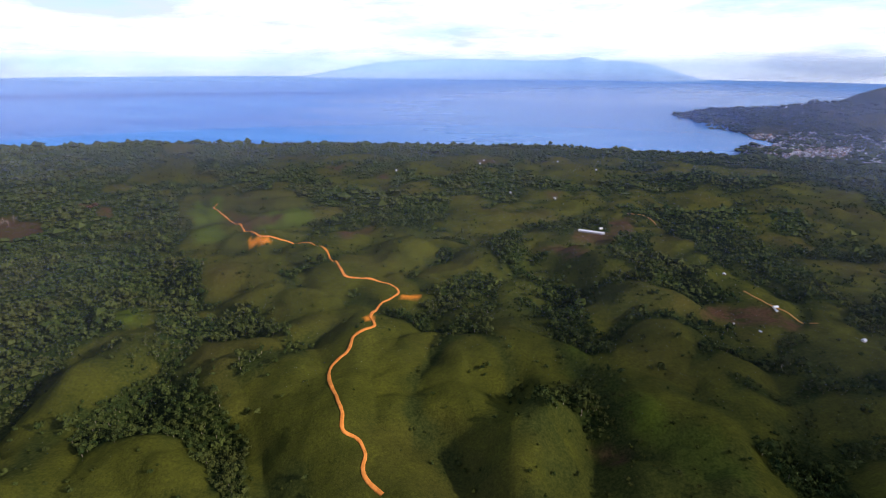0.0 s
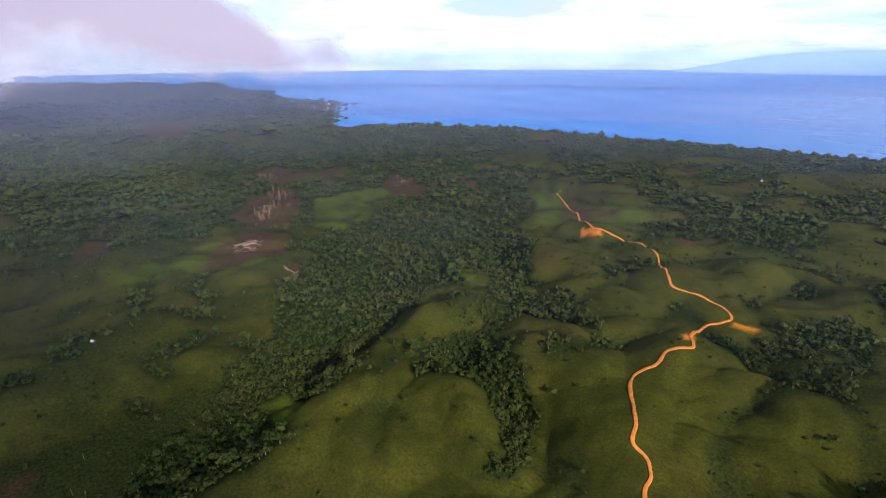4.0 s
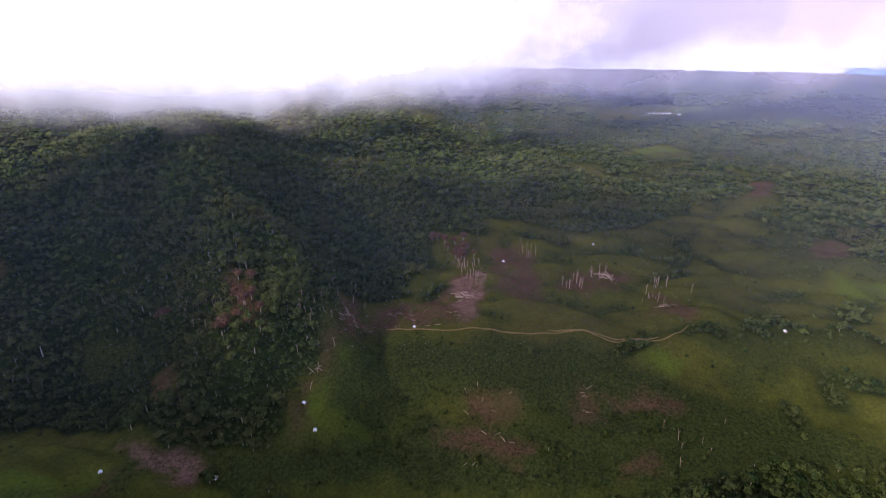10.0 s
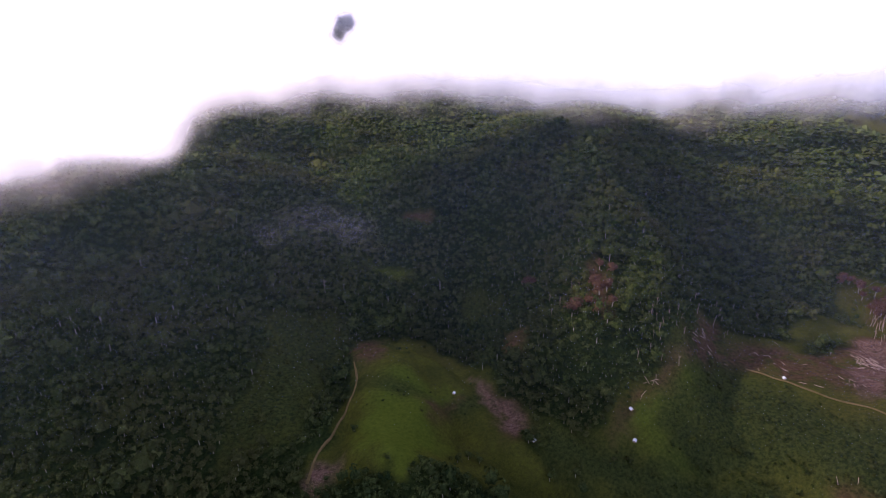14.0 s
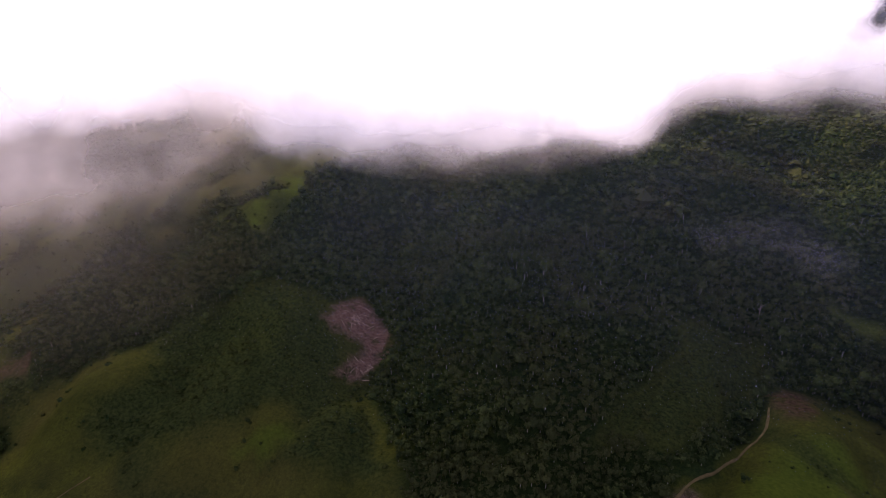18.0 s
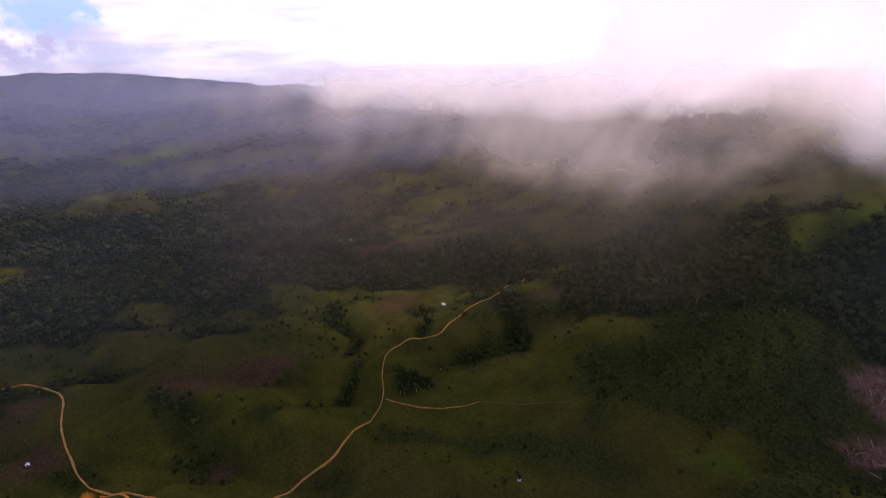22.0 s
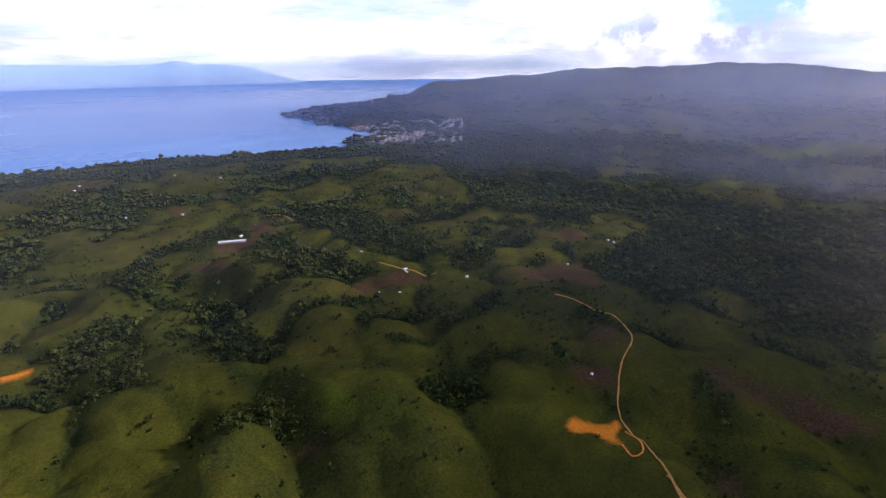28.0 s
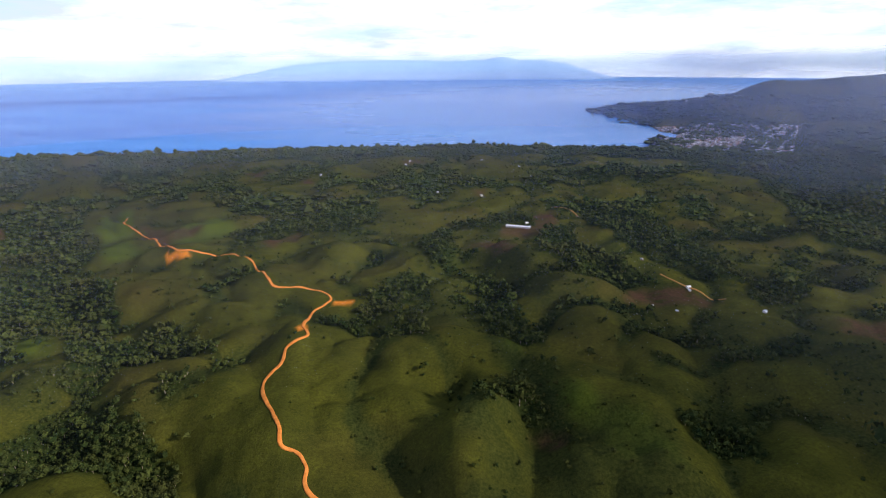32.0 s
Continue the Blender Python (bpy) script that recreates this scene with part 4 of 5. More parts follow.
# ---- roads and tracks ----
def glide(line, step):
    """Places every step metres on a smooth curve through the corners."""
    p = np.array([line[0], *line, line[-1]], float)
    out = []
    for a, b, c, d in zip(p, p[1:], p[2:], p[3:]):
        n = max(2, int(np.hypot(*(c - b)) / step))
        t = np.linspace(0, 1, n, endpoint=False)[:, None]
        out.append(0.5 * (2 * b + (c - a) * t + (2 * a - 5 * b + 4 * c - d) * t ** 2 + (3 * b - a - 3 * c + d) * t ** 3))
    return np.concatenate(out + [p[-1:]])


def road(name, line, wide, mat, label, seed, lift=0.55):
    rng = np.random.default_rng(seed)
    c = glide(line, 2.5)
    d = np.gradient(c, axis=0)
    d /= np.linalg.norm(d, axis=1)[:, None] + 1e-9
    side = np.stack([-d[:, 1], d[:, 0]], -1)
    n = len(c)
    wander = np.convolve(rng.normal(0, 1, n + 8), np.ones(5) / 5, "same")[4:-4] * 0.5
    wander2 = np.convolve(rng.normal(0, 1, n + 8), np.ones(5) / 5, "same")[4:-4] * 0.5
    across = [(-1.12, -1.6), (-1.0, 0.0), (-0.55, 0.16), (-0.3, 0.06), (0.0, 0.22), (0.3, 0.06), (0.55, 0.16), (1.0, 0.0), (1.12, -1.6)]
    rows = []
    mid = height(c[:, 0], c[:, 1])
    for u, up in across:
        w = u * wide / 2 * (1 + (wander if u < 0 else wander2))
        p = c + side * w[:, None]
        g = height(p[:, 0], p[:, 1])
        rows.append(np.stack([p[:, 0], p[:, 1], np.maximum(g, 0.5 * g + 0.5 * mid) + up + lift], -1))
    v = np.stack(rows, 1).reshape(-1, 3)
    k = len(across)
    i, j = np.meshgrid(np.arange(n - 1), np.arange(k - 1), indexing="ij")
    q = np.stack([i * k + j, i * k + j + 1, (i + 1) * k + j + 1, (i + 1) * k + j], -1).reshape(-1, 4)
    return tagged(new(name, sheet(name, v, q[:, ::-1], mat)), label, "road", kind="structure")


CLAY = simple("orange_clay", (0.50, 0.165, 0.030), (0.72, 0.28, 0.065), 0.25, 0.95, depth=0.12)
DUST = simple("pale_dirt", (0.34, 0.165, 0.045), (0.52, 0.285, 0.09), 0.3, 0.95, depth=0.1)
FAINT = simple("trodden_earth", (0.10, 0.075, 0.028), (0.18, 0.13, 0.055), 0.3, 0.95, depth=0.1)
road("road_main", TRACKS["main_road"], 2.6, CLAY, "bright orange dirt road winding along the grassy crests", 1)
road("road_pad", TRACKS["pad_road"], 1.35, DUST, "brown dirt road running down from a clay pad", 2)
road("road_valley", TRACKS["valley_road"], 0.9, DUST, "narrow brown dirt road winding across a valley", 3)
road("road_loop", TRACKS["pad_loop"], 1.3, CLAY, "short dirt loop beside an orange clay pad", 4)
road("trail", TRACKS["trail"], 0.8, DUST, "narrow pale eroded trail across the grass", 5)
road("trail_faint", TRACKS["faint_trail"], 0.6, FAINT, "faint broken trail fading into the grass", 11)
road("track_hill", TRACKS["hill_track"], 1.3, FAINT, "faint brown vehicle track round a grassy knoll", 6)
road("path_ridge", TRACKS["ridge_path"], 0.9, FAINT, "faint earth path on a grassy ridge", 7)
road("path_crest", TRACKS["crest_path"], 0.9, FAINT, "faint earth path on a grassy crest", 8)
road("track_farm", TRACKS["farm_track"], 1.4, DUST, "pale straight farm track beside a brown field", 9)
road("track_barn", TRACKS["barn_track"], 1.5, DUST, "pale curved farm track on a far slope", 10)


# ---- clouds, mist and far island ----
# the glow is put in to lift the cloud to the sky's white
CLOUD = mist_material("cloud", (0.95, 0.91, 0.95), 0.40, 1.0)
# mist wisps: warm sunlight is put into their colour and glow
WISP = mist_material("sunlit_wisp", (0.92, 0.80, 0.71), 0.50, 0.72)
# the shaded part of the cloud: dimness put into colour and glow
DIM_CLOUD = mist_material("dim_cloud", (0.52, 0.47, 0.60), 0.17, 0.96)
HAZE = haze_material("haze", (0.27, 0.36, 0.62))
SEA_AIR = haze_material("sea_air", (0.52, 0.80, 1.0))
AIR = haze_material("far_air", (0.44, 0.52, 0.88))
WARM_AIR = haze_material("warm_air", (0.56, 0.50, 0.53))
# lower edge of the cloud (degrees of height) by bearing, and the range at which it hangs
CLOUD_EDGE = {36: -0.6, 44: -1.2, 50: -2.0, 55: -2.2, 64: -2.2, 74: -2.6, 78: -3.6, 90: -4.4, 100: -5.0, 110: -5.4, 120: -6.0, 130: -6.5, 150: -5.4, 165: -4.6, 174: -5.2, 177: -7.0,
              180: -10.4, 185: -11.6, 200: -11.6, 213: -10.8, 218: -9.4, 223: -6.5, 227: -5.4, 232: -4.8, 236: -4.8, 240: -5.0, 246: -5.4, 252: -5.4, 258: -5.0, 264: -4.4, 270: -3.0, 277: -0.8, 284: 2.0}
# lower edge of the torn wisps that hang out of it
WISP_EDGE = {44: 0.0, 170: -5.0, 180: -11.0, 206: -11.0, 214: -12.0, 222: -14.0, 230: -15.5, 237: -17.0, 245: -15.5, 252: -13.5, 258: -12.0, 264: -12.0, 270: -11.0, 278: -9.0, 288: -6.0}
CLOUD_RANGE = {44: 1950, 80: 1750, 125: 990, 165: 830, 190: 620, 225: 620, 250: 780, 284: 990}


def cloud_layer(name, share, rise, seed, thick, a0, a1, mat, wide):
    radii = np.linspace(0, 1, 46)
    az = np.linspace(a0, a1, int((a1 - a0) * 2.4))
    A, U = np.meshgrid(az, radii, indexing="ij")
    edge = np.interp(A, list(CLOUD_EDGE), list(CLOUD_EDGE.values())) + rise
    R = np.interp(A, list(CLOUD_RANGE), list(CLOUD_RANGE.values())) * share
    wisp = np.interp(A, list(WISP_EDGE), list(WISP_EDGE.values()))
    low = np.minimum(edge, wisp) - 2.0
    el = low + U * (9.0 - low)
    torn = 2.2 * perlin(A, el, 9, seed) + 1.2 * perlin(A, el, 3.5, seed + 1)
    soft = 7.2 + 3.4 * smooth(178, 190, A) - 4.6 * (1 - smooth(56, 72, A)) - 7.4 * smooth(222, 232, A)
    a = np.clip((el - edge + torn * 0.7 + 1.1) / soft, 0, 1)
    a = a * smooth(a0, a0 + wide, A + 5.0 * perlin(A, el * 2, 7, seed + 6) + 2.0 * perlin(A, el * 2, 2.5, seed + 7)) * (1 - smooth(a1 - wide * 0.5, a1, A))
    top = 2.6 + 9.0 * smooth(51, 63, A) + 3.0 * perlin(A, el, 8, seed + 3) + 2.4 * perlin(A, el, 3.5, seed + 4) + 0.5 * perlin(A, el, 1.5, seed + 5)
    a = a * (1 - smooth(top - 4.6 + 0.8 * smooth(56, 76, A), top, el))
    # open sky past the bank, bright towards the sun
    a = a * (1 - smooth(237, 247, A + 2 * perlin(A, el, 4, seed + 9)) * smooth(-3.0, 1.0, el))
    # one rift through which the mountain behind shows
    a = a * (1 - 0.84 * smooth(1.3, 0.35, np.hypot((A - 162.3 + 0.5 * (el - 2.5)) / 1.7, (el - 2.6) / 2.0) + 0.35 * perlin(A, el, 1.1, 77)))
    # thin out where it meets the slope
    x, y, z = -R * np.sin(np.radians(A)), R * np.cos(np.radians(A)), EYE + R * np.tan(np.radians(el))
    a = a * thick * smooth(0, 38, z - height(x.ravel(), y.ravel()).reshape(x.shape))
    n, m = A.shape
    i, j = np.meshgrid(np.arange(n - 1), np.arange(m - 1), indexing="ij")
    q = np.stack([i * m + j, (i + 1) * m + j, (i + 1) * m + j + 1, i * m + j + 1], -1).reshape(-1, 4)
    me = sheet(name, np.stack([x, y, z], -1).reshape(-1, 3), q, mat, {"cover": a.ravel()})
    return tagged(new(name, me), "low white cloud bank hanging over the forested mountain", "cloud", kind="stuff")


cloud_layer("cloud_bank", 1.0, 0.0, 101, 1.0, 84, 284, CLOUD, 36)
cloud_layer("cloud_bank", 0.93, 1.2, 121, 0.8, 88, 284, CLOUD, 40)


def wisp_layer():
    """The dim torn fringe that hangs under the bank, and the veils of mist at its end."""
    az = np.linspace(98, 296, 500)
    A, U = np.meshgrid(az, np.linspace(0, 1, 46), indexing="ij")
    edge = np.interp(A, list(CLOUD_EDGE), list(CLOUD_EDGE.values()))
    wisp = np.interp(A, list(WISP_EDGE), list(WISP_EDGE.values()))
    R = np.interp(A, list(CLOUD_RANGE), list(CLOUD_RANGE.values())) * 0.88
    low = np.minimum(edge, wisp) - 2.5
    el = low + U * (4.0 - low)
    streak = 0.58 + 0.8 * perlin(A + 0.35 * el, el * 0.5, 7.5, 206) + 0.3 * perlin(A + 0.5 * el, el * 0.6, 2.6, 207)
    hang = np.clip((el - wisp + 1.0) / 10.0, 0, 1) * np.clip(0.12 + streak, 0, 1) * smooth(203, 236, A + 6 * perlin(A, el, 5, 209)) * (1 - smooth(-3.0, 2.5, el))
    fringe = 0.22 * smooth(-3.5, 2.5, el - edge + 1.5 * perlin(A, el, 5, 208)) * (1 - smooth(1.5, 5.5, el - edge)) * (1 - smooth(218, 232, A))
    knob = smooth(1.5, 0.5, np.hypot((A - 231.0) / 6.5, (el + 6.6) / 2.8) + 0.5 * perlin(A, el, 2.6, 211))
    a = np.maximum(0.62 * hang * (1 - 0.30 * knob), fringe) * smooth(98, 116, A) * (1 - smooth(268, 294, A)) * (1 - smooth(1.0, 3.8, el)) * (1 - smooth(239, 247, A) * smooth(-3.0, 1.5, el))
    az_r = np.radians(A)
    v = np.stack([-R * np.sin(az_r), R * np.cos(az_r), EYE + R * np.tan(np.radians(el))], -1).reshape(-1, 3)
    a = a * smooth(0, 45, v[:, 2] - height(v[:, 0], v[:, 1])).reshape(a.shape)
    n, m = A.shape
    i, j = np.meshgrid(np.arange(n - 1), np.arange(m - 1), indexing="ij")
    q = np.stack([i * m + j, (i + 1) * m + j, (i + 1) * m + j + 1, i * m + j + 1], -1).reshape(-1, 4)
    tagged(new("mist", sheet("mist", v, q, WISP, {"cover": a.ravel()})), "dim torn wisps of mist under the cloud bank", "mist", kind="stuff")


wisp_layer()
cloud_layer("dim_cloud", 1.09, 0.0, 141, 1.0, 34, 116, DIM_CLOUD, 13)


def unseen_shade_deck(cx, cy, z, reach, seed, dense=0.8):
    """A thin cloud sheet added high out of view, to keep the sun from the slopes below."""
    g = np.linspace(-1.25, 1.25, 60)
    X, Y = np.meshgrid(g, g, indexing="ij")
    far = np.hypot(X, Y) + 0.5 * perlin(X, Y, 0.5, seed) + 0.25 * perlin(X, Y, 0.2, seed + 1)
    a = dense * (1 - smooth(0.55, 1.0, far))
    v = np.stack([cx + X * reach, cy + Y * reach, z + 40 * perlin(X, Y, 0.4, seed + 2)], -1).reshape(-1, 3)
    i, j = np.meshgrid(np.arange(59), np.arange(59), indexing="ij")
    q = np.stack([i * 60 + j, (i + 1) * 60 + j, (i + 1) * 60 + j + 1, i * 60 + j + 1], -1).reshape(-1, 4)
    tagged(new("unseen_shade_deck", sheet("unseen_shade_deck", v, q, CLOUD, {"cover": a.ravel()})), "unseen cloud sheet added to keep the sun off the hills", "cloud", kind="stuff")


# each deck is added where its shadow falls on the wanted slopes
unseen_shade_deck(1760, -1180, 800, 560, 161, 0.58)
unseen_shade_deck(1716, -556, 800, 400, 163, 0.75)
unseen_shade_deck(690, -850, 800, 400, 171, 0.55)
unseen_shade_deck(1090, -765, 800, 300, 179, 0.5)
unseen_shade_deck(290, -640, 800, 480, 177, 0.35)
unseen_shade_deck(430, 60, 800, 460, 173, 0.25)
unseen_shade_deck(900, 420, 800, 460, 175, 0.25)


# a curved upright sheet standing in for haze at one range
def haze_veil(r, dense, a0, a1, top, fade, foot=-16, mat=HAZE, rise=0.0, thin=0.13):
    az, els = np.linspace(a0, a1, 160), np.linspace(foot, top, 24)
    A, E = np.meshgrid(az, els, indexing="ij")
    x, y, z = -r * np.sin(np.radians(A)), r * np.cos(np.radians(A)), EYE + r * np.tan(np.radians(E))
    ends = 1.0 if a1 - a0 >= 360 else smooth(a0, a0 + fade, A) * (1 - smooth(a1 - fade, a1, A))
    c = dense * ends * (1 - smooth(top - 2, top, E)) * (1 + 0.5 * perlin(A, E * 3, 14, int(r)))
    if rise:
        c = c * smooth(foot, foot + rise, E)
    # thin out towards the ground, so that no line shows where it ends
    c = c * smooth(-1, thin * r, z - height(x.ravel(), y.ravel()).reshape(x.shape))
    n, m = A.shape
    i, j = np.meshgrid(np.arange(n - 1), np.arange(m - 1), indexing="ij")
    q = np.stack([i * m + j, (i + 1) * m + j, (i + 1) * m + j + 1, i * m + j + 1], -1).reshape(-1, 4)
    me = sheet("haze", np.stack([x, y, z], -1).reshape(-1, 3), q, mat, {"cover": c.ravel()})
    return tagged(new("haze", me), "thin see-through sheet imitating haze in the air", "haze", kind="stuff")


# close sheets imitating thin air: next to nothing downwards, more of it towards the distance
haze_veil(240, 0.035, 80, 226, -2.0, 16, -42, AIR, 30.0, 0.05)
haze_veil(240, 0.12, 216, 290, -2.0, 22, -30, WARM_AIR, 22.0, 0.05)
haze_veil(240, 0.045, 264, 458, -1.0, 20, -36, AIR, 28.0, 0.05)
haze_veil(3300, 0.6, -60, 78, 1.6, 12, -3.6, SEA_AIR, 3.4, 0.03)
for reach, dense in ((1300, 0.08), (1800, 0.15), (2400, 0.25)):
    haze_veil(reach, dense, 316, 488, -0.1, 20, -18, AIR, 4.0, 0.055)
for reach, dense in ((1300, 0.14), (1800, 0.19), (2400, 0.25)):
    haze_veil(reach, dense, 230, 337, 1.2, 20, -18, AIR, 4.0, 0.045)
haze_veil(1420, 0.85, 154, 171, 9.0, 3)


def far_island():
    m, k, bsdf = material("hazed_far_land", 1.0)
    # the pale blue of distance haze is put into the base colour
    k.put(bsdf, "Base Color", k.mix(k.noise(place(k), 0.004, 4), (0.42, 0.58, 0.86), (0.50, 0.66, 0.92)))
    az = np.linspace(-27, 18, 260)
    el = -2.0 + 2.05 * smooth(-29, -17, az) * (1 - smooth(2, 19, az)) + 0.18 * perlin(az, az * 0, 6, 5) + 0.07 * perlin(az, az * 0, 1.2, 6) + 0.28 * np.exp(-((az + 14.4) / 1.3) ** 2)
    rows = []
    for r, lift in ((4700, -2.6), (4720, -1.3), (4770, -0.3), (4800, 0.0), (4860, -0.6)):
        e = np.radians(np.maximum(-2.2, el + lift if lift < 0 else el))
        a = np.radians(az)
        rows.append(np.stack([-r * np.sin(a), r * np.cos(a), EYE + r * np.tan(e)], -1))
    v = np.concatenate(rows)
    n = len(az)
    i, j = np.meshgrid(np.arange(4), np.arange(n - 1), indexing="ij")
    q = np.stack([i * n + j, i * n + j + 1, (i + 1) * n + j + 1, (i + 1) * n + j], -1).reshape(-1, 4)
    tagged(new("backdrop", sheet("backdrop", v, q, m)), "mountainous island beyond the sea, coloured pale blue for haze", "island", kind="structure")


far_island()


def mist_patch(az, el, r, wide, tall, dense, seed):
    """A small scrap of mist that clings to the forest slope."""
    g, h = np.linspace(-1.3, 1.3, 60), np.linspace(-1.3, 1.3, 40)
    X, Y = np.meshgrid(g, h, indexing="ij")
    far = np.hypot(X, Y) + 0.9 * perlin(X, Y, 0.7, seed) + 0.5 * perlin(X, Y, 0.3, seed + 1)
    a = np.radians(az + X * wide)
    R = r * (1 - 0.04 * Y)
    v = np.stack([-R * np.sin(a), R * np.cos(a), EYE + R * np.tan(np.radians(el + Y * tall + 0.25 * tall * X))], -1).reshape(-1, 3)
    i, j = np.meshgrid(np.arange(59), np.arange(39), indexing="ij")
    q = np.stack([i * 40 + j, (i + 1) * 40 + j, (i + 1) * 40 + j + 1, i * 40 + j + 1], -1).reshape(-1, 4)
    me = sheet("mist", v, q, MIST, {"cover": (dense * (1 - smooth(0.0, 1.1, far))).ravel()})
    tagged(new("mist", me), "thin scrap of mist clinging to the forest", "mist", kind="stuff")


MIST = haze_material("mist", (0.72, 0.70, 0.78))
mist_patch(164.5, -17.0, 300, 6.0, 2.4, 0.06, 181)
mist_patch(171, -17.5, 300, 4.0, 1.8, 0.05, 183)


# ---- things ----
def part(name, bm, mat, parent, label=""):
    me = bpy.data.meshes.new(name)
    bm.to_mesh(me)
    bm.free()
    me.materials.append(mat)
    ob = new(name, me)
    ob.parent = parent
    return tagged(ob, label) if label else ob


def box(bm, x0, x1, y0, y1, z0, z1):
    v = [bm.verts.new((x, y, z)) for z in (z0, z1) for x, y in ((x0, y0), (x1, y0), (x1, y1), (x0, y1))]
    for f in ((3, 2, 1, 0), (4, 5, 6, 7), (0, 1, 5, 4), (1, 2, 6, 5), (2, 3, 7, 6), (3, 0, 4, 7)):
        bm.faces.new([v[i] for i in f])


def slab(bm, pts, thick):
    """A flat plate through the corners, given anticlockwise from above, with that thickness."""
    top = [bm.verts.new(p) for p in pts]
    low = [bm.verts.new((p[0], p[1], p[2] - thick)) for p in pts]
    bm.faces.new(top)
    bm.faces.new(low[::-1])
    for i in range(len(pts)):
        j = (i + 1) % len(pts)
        bm.faces.new((top[j], top[i], low[i], low[j]))


def tube(bm, a, b, ra, rb, n=6):
    a, b = Vector(a), Vector(b)
    q = (b - a).to_track_quat("Z", "Y")
    rings = []
    for p, r in ((a, ra), (b, rb)):
        rings.append([bm.verts.new(p + q @ Vector((r * math.cos(t * 2 * math.pi / n), r * math.sin(t * 2 * math.pi / n), 0))) for t in range(n)])
    for i in range(n):
        j = (i + 1) % n
        bm.faces.new((rings[0][i], rings[0][j], rings[1][j], rings[1][i]))
    bm.faces.new(rings[0][::-1])
    bm.faces.new(rings[1])


def ground_at(x, y):
    return float(height(np.array([float(x)]), np.array([float(y)]))[0])


def stand(x, y, turn=0.0, dip=0.0, scale=1.0):
    return pose(x, y, ground_at(x, y) - dip, 0, 0, turn) @ Matrix.Scale(scale, 4)


ZINC = simple("zinc_roof", (0.62, 0.64, 0.68), (0.86, 0.87, 0.90), 0.6, 0.4, 0.2, depth=0.03)
RUST = simple("rusted_roof", (0.30, 0.14, 0.09), (0.46, 0.24, 0.16), 0.6, 0.7, depth=0.03)
GREY = simple("old_grey_roof", (0.34, 0.34, 0.36), (0.50, 0.50, 0.52), 0.6, 0.6, depth=0.03)
PLANK = simple("wall_boards", (0.20, 0.14, 0.09), (0.36, 0.27, 0.18), 1.1, 0.85)
PLASTER = simple("wall_plaster", (0.58, 0.56, 0.52), (0.78, 0.76, 0.72), 0.8, 0.85)
DARK = simple("dark_opening", (0.02, 0.02, 0.02), (0.05, 0.05, 0.05), 1.0, 0.5)
LOG = simple("weathered_log", (0.24, 0.165, 0.12), (0.48, 0.36, 0.27), 0.7, 0.9)
SNAG = simple("dead_wood", (0.20, 0.14, 0.10), (0.40, 0.29, 0.22), 0.7, 0.9)
RED_LEAF = leaf_material("withered_leaves", (0.065, 0.032, 0.020), (0.15, 0.080, 0.052), (0.12, 0.070, 0.045))


